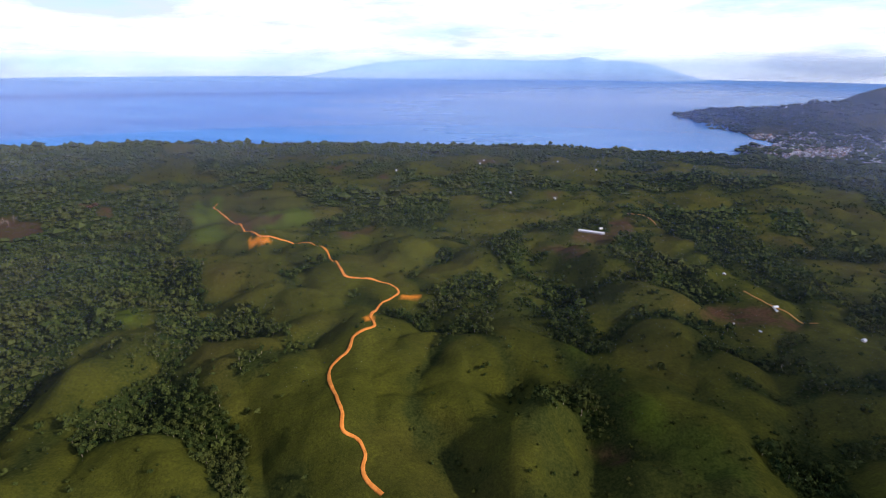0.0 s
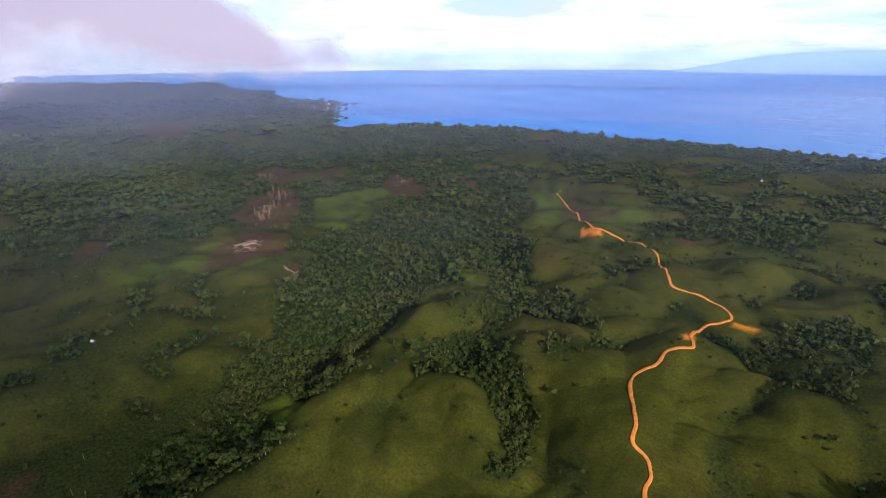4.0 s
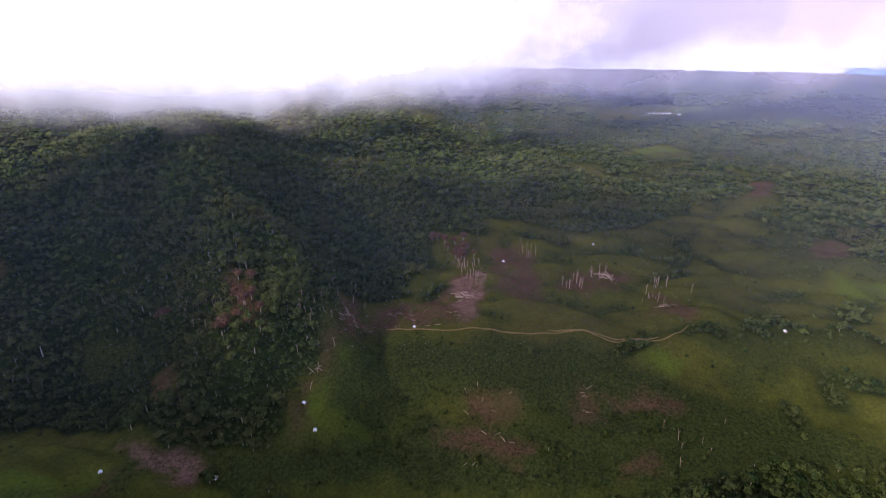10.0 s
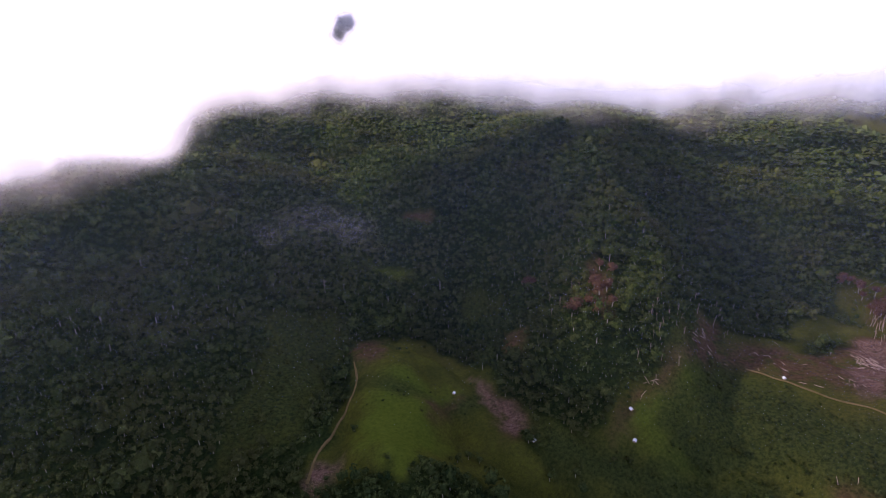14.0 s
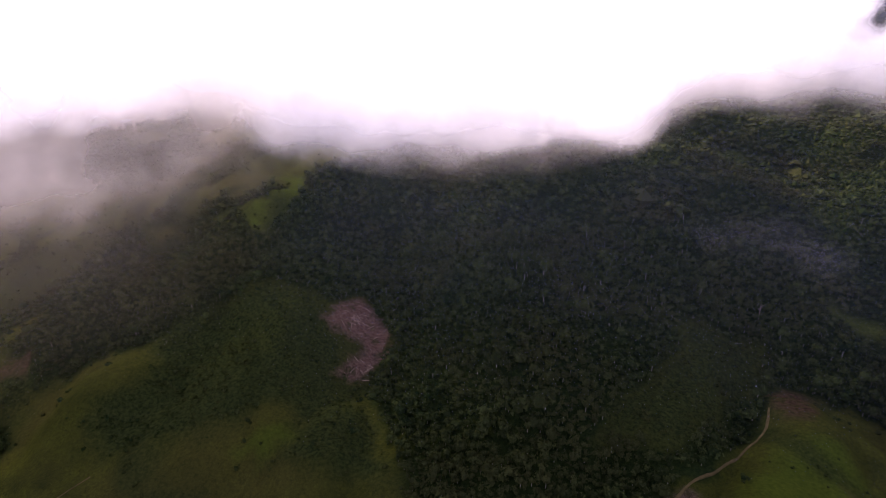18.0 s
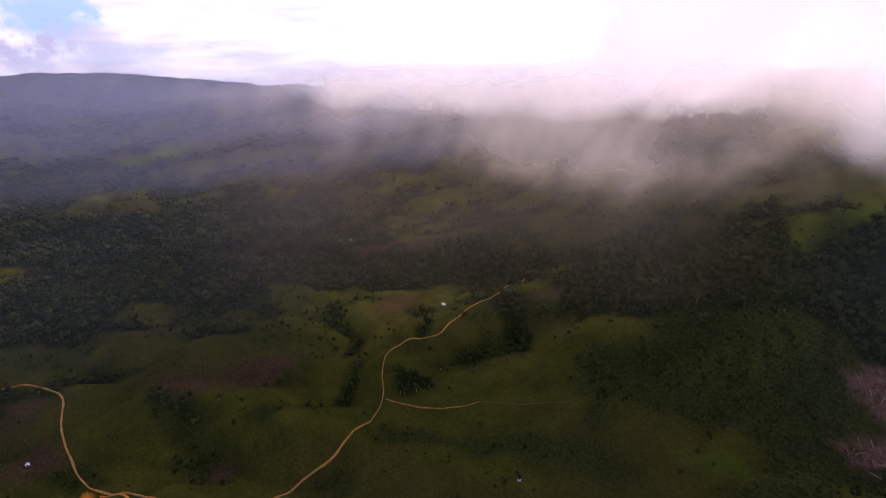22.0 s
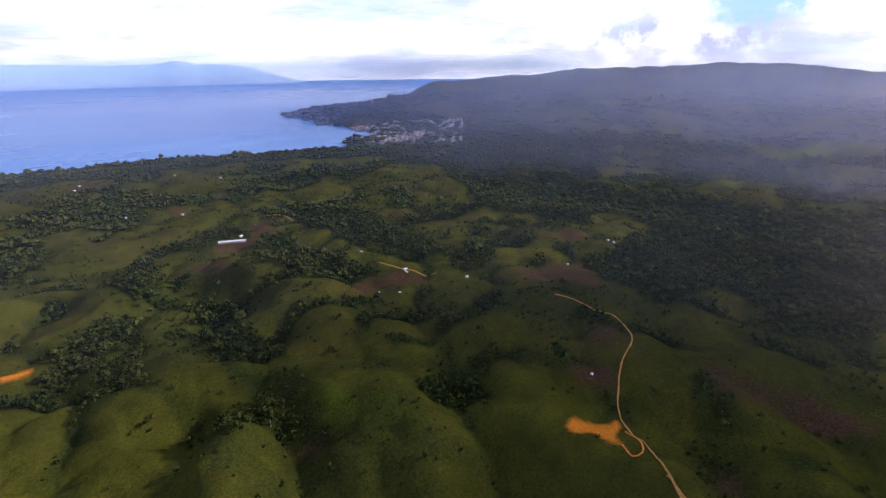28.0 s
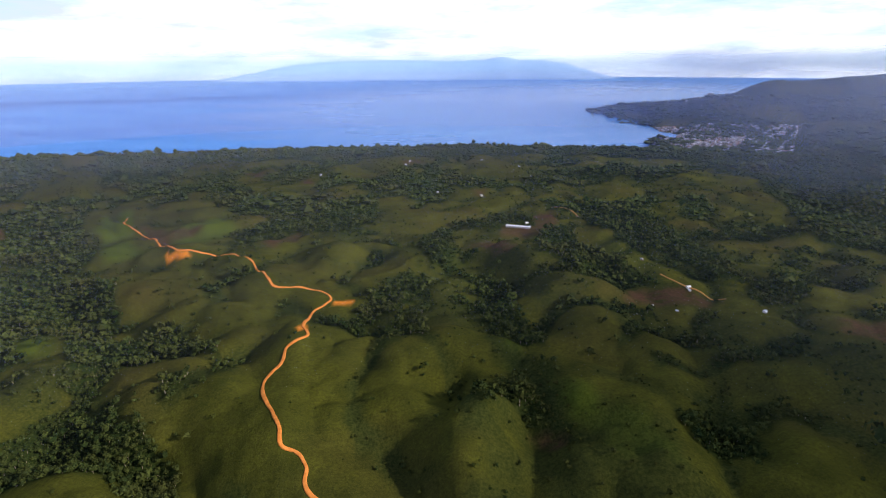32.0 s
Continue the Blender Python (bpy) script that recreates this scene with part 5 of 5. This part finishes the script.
def house(name, x, y, turn, long, deep, eaves, rise, roof, walls, label, category="house", stilts=0.0):
    """A gabled building: walls, two roof sides, a ridge cap, a door and windows, on posts where it stands on stilts."""
    long, deep, eaves, rise, stilts = (v * 0.78 for v in (long, deep, eaves, rise, stilts))
    top = new(name)
    long, deep, eaves, rise, stilts = long * 0.68, deep * 0.68, eaves * 0.85, rise * 0.8, stilts * 0.8
    a, b, s = long / 2, deep / 2, stilts
    bm = bmesh.new()
    t = 0.12
    box(bm, -a, a, -b, -b + t, s - 1.5 * (s == 0), s + eaves)
    box(bm, -a, a, b - t, b, s - 1.5 * (s == 0), s + eaves)
    for e in (-1, 1):
        x0, x1 = (e * a - t, e * a) if e > 0 else (e * a, e * a + t)
        v = [bm.verts.new((xx, yy, zz)) for xx in (x0, x1) for yy, zz in ((-b + t, s - 1.5 * (s == 0)), (b - t, s - 1.5 * (s == 0)), (b - t, s + eaves), (0, s + eaves + rise * 0.95), (-b + t, s + eaves))]
        bm.faces.new(v[4::-1])
        bm.faces.new(v[5:])
        for i in range(5):
            bm.faces.new((v[i], v[(i + 1) % 5], v[5 + (i + 1) % 5], v[5 + i]))
    part("wall", bm, walls, top)
    if s > 0:
        bm = bmesh.new()
        box(bm, -a, a, -b, b, s - 0.15, s)
        part("floor_deck", bm, PLANK, top)
        for px in (-a + 0.15, a - 0.15):
            for py in (-b + 0.15, b - 0.15):
                bm = bmesh.new()
                tube(bm, (px, py, -1.0), (px, py, s - 0.1), 0.1, 0.09)
                part("post", bm, PLANK, top)
    o, h, d = 0.45, s + eaves + rise, s + eaves - 0.45 * rise / b
    for sgn in (-1, 1):
        bm = bmesh.new()
        ps = [(-a - o, sgn * (b + o), d), (a + o, sgn * (b + o), d), (a + o, sgn * 0.02, h + 0.06), (-a - o, sgn * 0.02, h + 0.06)]
        slab(bm, ps if sgn < 0 else ps[::-1], 0.07)
        n = max(3, int(long / 1.6))
        for i in range(n + 1):
            u = -a - o + 0.05 + (long + 2 * o - 0.1) * i / n
            tube(bm, (u, sgn * (b + o), d + 0.03), (u, sgn * 0.05, h + 0.08), 0.05, 0.05, 4)
        part("roof", bm, roof, top)
    bm = bmesh.new()
    tube(bm, (-a - o, 0, h + 0.08), (a + o, 0, h + 0.08), 0.14, 0.14, 6)
    part("ridge_cap", bm, roof, top)
    bm = bmesh.new()
    box(bm, -0.45, 0.45, -b - 0.04, -b - 0.003, s, s + min(2.0, eaves - 0.15))
    part("door", bm, DARK, top)
    for i in range(max(1, int(long / 4))):
        for sgn in (-1, 1):
            u = -a + long * (i + 0.5) / max(1, int(long / 4)) + (1.1 if sgn < 0 else 0)
            if abs(u) < a - 0.6:
                bm = bmesh.new()
                w0, w1 = (-b - 0.05, -b - 0.003) if sgn < 0 else (b + 0.003, b + 0.05)
                box(bm, u - 0.4, u + 0.4, w0, w1, s + 0.8, s + min(1.7, eaves - 0.2))
                part("window", bm, DARK, top)
    top.matrix_world = stand(x, y, turn, 0.1)
    return tagged(top, label, category)


BARN = "long low poultry barn with a white zinc roof"
house("barn", 236.5, 784.8, -25, 74, 13, 2.4, 1.3, ZINC, PLASTER, BARN, "barn")
house("house", 273.3, 856.2, 20, 10, 7, 2.6, 1.4, ZINC, PLASTER, "small white house beside a long barn")
house("farmhouse", 373.3, 526.1, 10, 9, 6, 2.6, 1.5, ZINC, PLASTER, "white-roofed farmhouse beside a brown ploughed field")
house("shed", 371.6, 520.4, 95, 6, 4, 2.2, 1.0, ZINC, PLASTER, "small white-roofed shed beside the farmhouse", "shed")
house("house", 422.9, 459.5, 35, 8, 6.5, 2.6, 1.5, ZINC, PLASTER, "white-roofed house among shrubs and young trees")
house("house", 364.7, 622.5, 60, 8, 6, 2.5, 1.5, GREY, PLANK, "grey-roofed timber house on a scrubby slope")
house("shed", 326.8, 473.0, 120, 5, 3, 2.0, 0.8, ZINC, PLANK, "little zinc-roofed field shed", "shed")
house("shed", 310.7, 495.1, 40, 4.5, 3, 2.0, 0.8, GREY, PLANK, "little grey-roofed field shed", "shed")
house("hut", 343.8, 214.5, 30, 4.5, 3.4, 2.0, 1.0, ZINC, PLANK, "timber field hut with a bright zinc roof on bare earth", "hut", 0.8)
house("house", 676.9, 417.8, 15, 7, 5, 2.4, 1.2, ZINC, PLANK, "zinc-roofed house on a far grassy ridge")
house("house", 668.0, 401.4, 70, 6, 5, 2.4, 1.2, ZINC, PLANK, "small zinc-roofed house on a far grassy ridge")
house("house", 703.9, 411.3, 25, 7, 5, 2.4, 1.2, RUST, PLANK, "rust-red-roofed house on a far grassy ridge")
house("hut", 560.1, 403.7, 40, 6, 4, 2.2, 1.0, ZINC, PLANK, "zinc-roofed hut beside a brown field", "hut")
house("hut", 840.7, -16.4, 40, 6, 4, 2.2, 1.0, GREY, PLANK, "grey-roofed hut in a misty brown field", "hut")
house("hut", -490.3, 135.4, 20, 4.5, 3.2, 2.0, 1.0, ZINC, PLANK, "timber hut with a zinc roof on the ridge", "hut", 0.8)
house("hut", -244.7, -193.6, 35, 4.0, 3.0, 1.8, 0.9, ZINC, PLANK, "small zinc-roofed hut on a green slope", "hut", 0.7)
house("hut", -254.4, -207.6, 80, 3.6, 2.8, 1.8, 0.9, ZINC, PLANK, "small zinc-roofed hut in a cleared strip", "hut", 0.7)
house("hut", -184.9, -226.6, 15, 4.2, 3.0, 1.8, 0.9, GREY, PLANK, "grey-roofed hut below a brown slip", "hut", 0.7)
house("hut", -157.8, -289.4, 50, 3.2, 2.6, 1.7, 0.8, ZINC, PLANK, "tiny zinc-roofed hut beside a grassy knoll", "hut", 0.6)
house("hut", -100.9, -390.8, 50, 3.2, 2.6, 1.7, 0.8, ZINC, PLANK, "tiny zinc-roofed hut at the end of a track", "hut", 0.6)
house("hut", -373.4, -173.6, 50, 3.6, 2.8, 1.7, 0.8, ZINC, PLANK, "small zinc-roofed hut among felled timber", "hut", 0.6)
house("hut", -589.4, -148.9, 50, 4.2, 3.2, 1.8, 0.9, ZINC, PLANK, "white-roofed hut in a brown clearing", "hut", 0.6)
house("hut", -830.7, -23.0, 20, 5, 3.6, 2.0, 0.9, ZINC, PLANK, "white-roofed hut on a far grassy hill", "hut")
house("hut", -715.4, -52.8, 20, 4.5, 3.4, 2.0, 0.9, ZINC, PLANK, "white-roofed hut among low grassy hills", "hut")
house("house", 540.5, -124.3, 25, 10, 7, 2.4, 1.2, ZINC, PLANK, "house with a broad shining roof in the valley")
house("hut", 826.7, -35.2, 10, 6, 4, 2.2, 1.0, ZINC, PLANK, "zinc-roofed hut at a misty field", "hut")
house("hut", 249.5, -104.7, 60, 3.0, 2.4, 1.6, 0.7, GREY, PLANK, "tiny grey-roofed field shelter on the grass", "hut", 0.5)
house("hut", -3.8, -234.8, 60, 4.5, 3.2, 1.9, 0.9, ZINC, PLANK, "zinc-roofed hut at the forest edge", "hut", 0.6)
for n, (vx, vy) in enumerate(((-2260.1, -4.8), (-2262.9, 12.9), (-2241.0, 28.0), (-2253.1, 46.4), (-2254.6, 61.0), (-2257.2, 72.0), (-2236.0, 105.3))):
    ob = house("house", vx, vy, 20 * n, 10, 7, 3, 2, ZINC, PLASTER, "white house of a far village on the plain")
    tagged(ob, group="far village houses")
for n, (vx, vy) in enumerate(((103.0, 1433.0), (117.0, 1459.6), (149.2, 1117.2), (133.3, 1138.1), (240.1, 1082.5), (316.2, 1427.8), (-366.4, 1549.4), (3.4, 1600.8), (-116.9, 1313.8), (398.4, 1337.3))):
    ob = house("house", vx, vy, 33 * n, 9, 6, 2.6, 1.5, GREY if n % 3 else ZINC, PLASTER, "far house among trees on the plateau")
    tagged(ob, group="far plateau houses")


# single trees
def crown_mesh(name, seed, leaves, size, mat):
    rng = np.random.default_rng(seed)
    v, f, s = crown_shape(rng, leaves, size)
    return sheet(name, v, f, mat, {"tint": np.clip(s + rng.normal(0, 0.1), 0, 1)}, even=False)


def tree_model(seed, mat, label, category="tree"):
    """A tree of unit height: a bent tapering trunk, limbs and a leafy crown."""
    rng = np.random.default_rng(seed)
    top = new("tree")
    bm = bmesh.new()
    bend = rng.normal(0, 0.03, 2)
    tube(bm, (0, 0, -0.1), (bend[0], bend[1], 0.4), 0.034, 0.022)
    tube(bm, (bend[0], bend[1], 0.4), (bend[0] * 2, bend[1] * 2, 0.78), 0.022, 0.008)
    part("trunk", bm, BARK, top)
    for i in range(3):
        a = i * 2.1 + rng.random()
        bm = bmesh.new()
        tube(bm, (bend[0], bend[1], 0.38 + 0.07 * i), (0.24 * math.cos(a), 0.24 * math.sin(a), 0.62 + 0.06 * i), 0.014, 0.005, 4)
        part("limb", bm, BARK, top)
    crown = new("crown", crown_mesh("crown", seed + 1, 170, 0.10, mat))
    crown.parent = top
    return tagged(top, label, category)


TREES = [tree_model(300 + i, LEAF, "single broad-leaved tree with a rounded green crown on the grass") for i in range(4)]
REDS = [tree_model(320 + i, RED_LEAF, "dead standing tree with withered red-brown leaves", "dead tree") for i in range(2)]


def plant(model, x, y, high, turn, group):
    ob = copy_thing(model, stand(x, y, turn, 0.2, high))
    return tagged(ob, group=group)


for n, (tx, ty, high) in enumerate(((-621.7, 524.8, 9), (401.2, -87.5, 7), (184.3, 380.3, 7), (107.5, 399.5, 5), (-75.6, -277.3, 5), (-196.3, -196.3, 7), (-179.3, -201.5, 7),
                                    (-140.1, -238.0, 7), (-131.8, -238.2, 6), (-144.7, -231.4, 6), (-520.0, 184.5, 8), (-648.2, 49.9, 8), (-300.2, -39.0, 8), (-351.5, 146.3, 7),
                                    (173.7, 574.0, 6), (368.8, 261.1, 6), (217.7, 423.9, 6), (344.4, 159.1, 5), (375.7, 95.5, 5), (343.0, -268.4, 5), (403.2, -98.6, 7))):
    plant(TREES[n % 4], tx, ty, high, 67 * n, "single trees on the hills")
rng = np.random.default_rng(8)
for cx, cy, count, spread_by in ((-293.4, -291.4, 7, 9), (-265.1, -267.7, 5, 7), (-601.8, -244.1, 4, 7), (-594.3, -206.2, 8, 9), (-277.6, -349.4, 2, 4), (-611.2, -220.3, 4, 10), (-640.8, 920.3, 4, 12), (-914.8, 433.3, 5, 12)):
    for n in range(count):
        plant(REDS[n % 2], cx + rng.normal(0, spread_by), cy + rng.normal(0, spread_by), 8 + 4 * rng.random(), 360 * rng.random(), "withered trees at the clearings")
for old in TREES + REDS:
    for child in list(old.children):
        bpy.data.objects.remove(child)
    bpy.data.objects.remove(old)


# dead standing trunks and felled timber at the clearings
def snag_model(seed):
    rng = np.random.default_rng(seed)
    top = new("dead_tree")
    bm = bmesh.new()
    lean = rng.normal(0, 0.04, 2)
    tube(bm, (0, 0, -0.1), (lean[0], lean[1], 0.6), 0.021, 0.016, 5)
    tube(bm, (lean[0], lean[1], 0.6), (lean[0] * 2, lean[1] * 2, 1.0), 0.016, 0.006, 5)
    part("trunk", bm, SNAG, top)
    for i in range(3):
        a, z = rng.random() * 6.28, 0.55 + 0.12 * i
        bm = bmesh.new()
        tube(bm, (lean[0], lean[1], z), (lean[0] + 0.13 * math.cos(a), lean[1] + 0.13 * math.sin(a), z + 0.14), 0.016, 0.007, 4)
        part("branch", bm, SNAG, top)
    return tagged(top, "bare dead trunk standing at the edge of a clearing", "dead tree", "dead trunks at the clearings")


SNAGS = [snag_model(400 + i) for i in range(3)]
rng = np.random.default_rng(9)
for cx, cy, count, wide in ((-780.0, 516.8, 30, 12), (-865.6, 604.1, 24, 14), (-998.7, 664.0, 20, 18), (-747.2, 840.1, 12, 14), (-1105.7, 538.9, 10, 24), (-561.6, -57.5, 9, 8), (-548.4, 24.8, 9, 7), (-515.7, -162.6, 14, 6), (-390.3, -253.1, 16, 16), (-308.4, -230.1, 8, 10),
                            (-272.4, -295.3, 6, 10), (-548.9, -181.9, 10, 10), (-292.5, -220.3, 6, 8), (-585.1, 28.2, 8, 14), (-624.1, -119.9, 8, 12), (-596.5, -28.0, 8, 14), (-333.3, 67.1, 8, 20)):
    for n in range(count):
        copy_thing(SNAGS[n % 3], stand(cx + rng.normal(0, wide), cy + rng.normal(0, wide), 360 * rng.random(), 0.2, (6.0 + 4.5 * rng.random()) * (1.35 if math.hypot(cx, cy) > 560 else 0.9)))
copy_thing(SNAGS[0], stand(-115.4, -481.8, 20, 0.2, 15))
for old in SNAGS:
    for child in list(old.children):
        bpy.data.objects.remove(child)
    bpy.data.objects.remove(old)


def log_mesh(seed):
    rng = np.random.default_rng(seed)
    bm = bmesh.new()
    k = rng.normal(0, 0.03)
    tube(bm, (-0.5, 0, 0), (0, k, 0.01), 0.042, 0.035, 6)
    tube(bm, (0, k, 0.01), (0.5, 0, 0), 0.035, 0.022, 6)
    tube(bm, (0.1, k, 0.0), (0.25, k + 0.1, 0.04), 0.010, 0.004, 4)
    me = bpy.data.meshes.new("fallen_log")
    bm.to_mesh(me)
    bm.free()
    me.materials.append(LOG)
    return me


LOGS = [log_mesh(500 + i) for i in range(4)]
rng = np.random.default_rng(10)
for cx, cy, count, wide in ((-667.3, 410.4, 70, 13), (-783.8, 531.9, 20, 14), (-745.3, 838.2, 10, 8), (-542.5, 388.3, 10, 4), (-598.8, -29.7, 12, 5), (-525.4, 38.8, 10, 5), (-605.5, -31.6, 10, 6), (-523.9, 35.5, 9, 5), (-466.9, -158.0, 64, 7), (-409.3, -145.7, 8, 4), (-342.4, -227.8, 18, 10), (-387.6, -190.6, 14, 12), (-272.6, -208.4, 8, 6),
                            (215.5, -355.6, 38, 8), (190.7, -314.4, 14, 5), (-327.3, -92.5, 7, 9), (-363.3, -16.9, 6, 9), (-289.6, -79.7, 6, 10)):
    for n in range(count):
        x, y, turn, long = cx + rng.normal(0, wide), cy + rng.normal(0, wide), 360 * rng.random(), (2.8 + 3.6 * rng.random()) * (1 + 0.7 * (math.hypot(cx, cy) > 560))
        dx, dy = math.cos(radians(turn)) * long / 2, math.sin(radians(turn)) * long / 2
        z0, z1 = ground_at(x - dx, y - dy), ground_at(x + dx, y + dy)
        ob = new("fallen_log", LOGS[n % 4])
        tilt = -math.degrees(math.atan2(z1 - z0, long))
        ob.matrix_world = pose(x, y, max((z0 + z1) / 2, ground_at(x, y)) + 0.1, 0, tilt, turn) @ Matrix.Diagonal((long, long * 0.9, long * 0.9, 1))
        tagged(ob, "pale felled tree trunk lying on a cleared slope", "log", "felled trunks on the clearings")


# far town on the bay and the village on the cape
def far_houses(name, places, label, seed):
    rng = np.random.default_rng(seed)
    bm_v, bm_f, tint, n = [], [], [], 0
    for x, y in places:
        a, b, h = 2.4 + 2.6 * rng.random(), 2 + 1.6 * rng.random(), 2.4 + 2.4 * rng.random()
        t = rng.random() * 3.14
        c, s, z = math.cos(t), math.sin(t), ground_at(x, y)
        if z < sea_level(math.hypot(x, y)) + 0.5:
            continue
        v = [(-a, -b, -2), (a, -b, -2), (a, b, -2), (-a, b, -2), (-a, -b, h), (a, -b, h), (a, b, h), (-a, b, h), (-a, 0, h + 2), (a, 0, h + 2)]
        bm_v += [(x + p * c - q * s, y + p * s + q * c, z + w) for p, q, w in v]
        for f in ((0, 1, 5), (0, 5, 4), (1, 2, 6), (1, 6, 5), (2, 3, 7), (2, 7, 6), (3, 0, 4), (3, 4, 7), (4, 5, 9), (4, 9, 8), (6, 7, 8), (6, 8, 9), (5, 6, 9), (7, 4, 8)):
            bm_f.append([n + i for i in f])
        tint += [rng.random()] * 10
        n += 10
    m, k, bsdf = material(name + "_paint", 0.6)
    f = k.add("ShaderNodeAttribute", attribute_name="tint").outputs["Fac"]
    k.put(bsdf, "Base Color", k.ramp(f, (0.0, (0.16, 0.16, 0.18)), (0.3, (0.30, 0.20, 0.17)), (0.55, (0.30, 0.30, 0.33)), (0.85, (0.38, 0.38, 0.42)), (1.0, (0.62, 0.62, 0.64))))
    tagged(new(name, sheet(name, bm_v, bm_f, m, {"tint": tint}, even=False)), label, "town", kind="stuff")


def scatter(a0, a1, r0, r1, count, seed):
    rng = np.random.default_rng(seed)
    a, r = np.radians(rng.uniform(a0, a1, count)), rng.uniform(r0, r1, count)
    return list(zip(-r * np.sin(a), r * np.cos(a)))


far_houses("town", scatter(318, 333.5, 1960, 2420, 2400, 31) + scatter(326, 336, 2620, 2880, 60, 32), "crowded small white and grey houses round a bay", 33)
far_houses("village", scatter(47.5, 52, 2620, 2900, 70, 34), "small pale houses clustered on the far cape", 35)
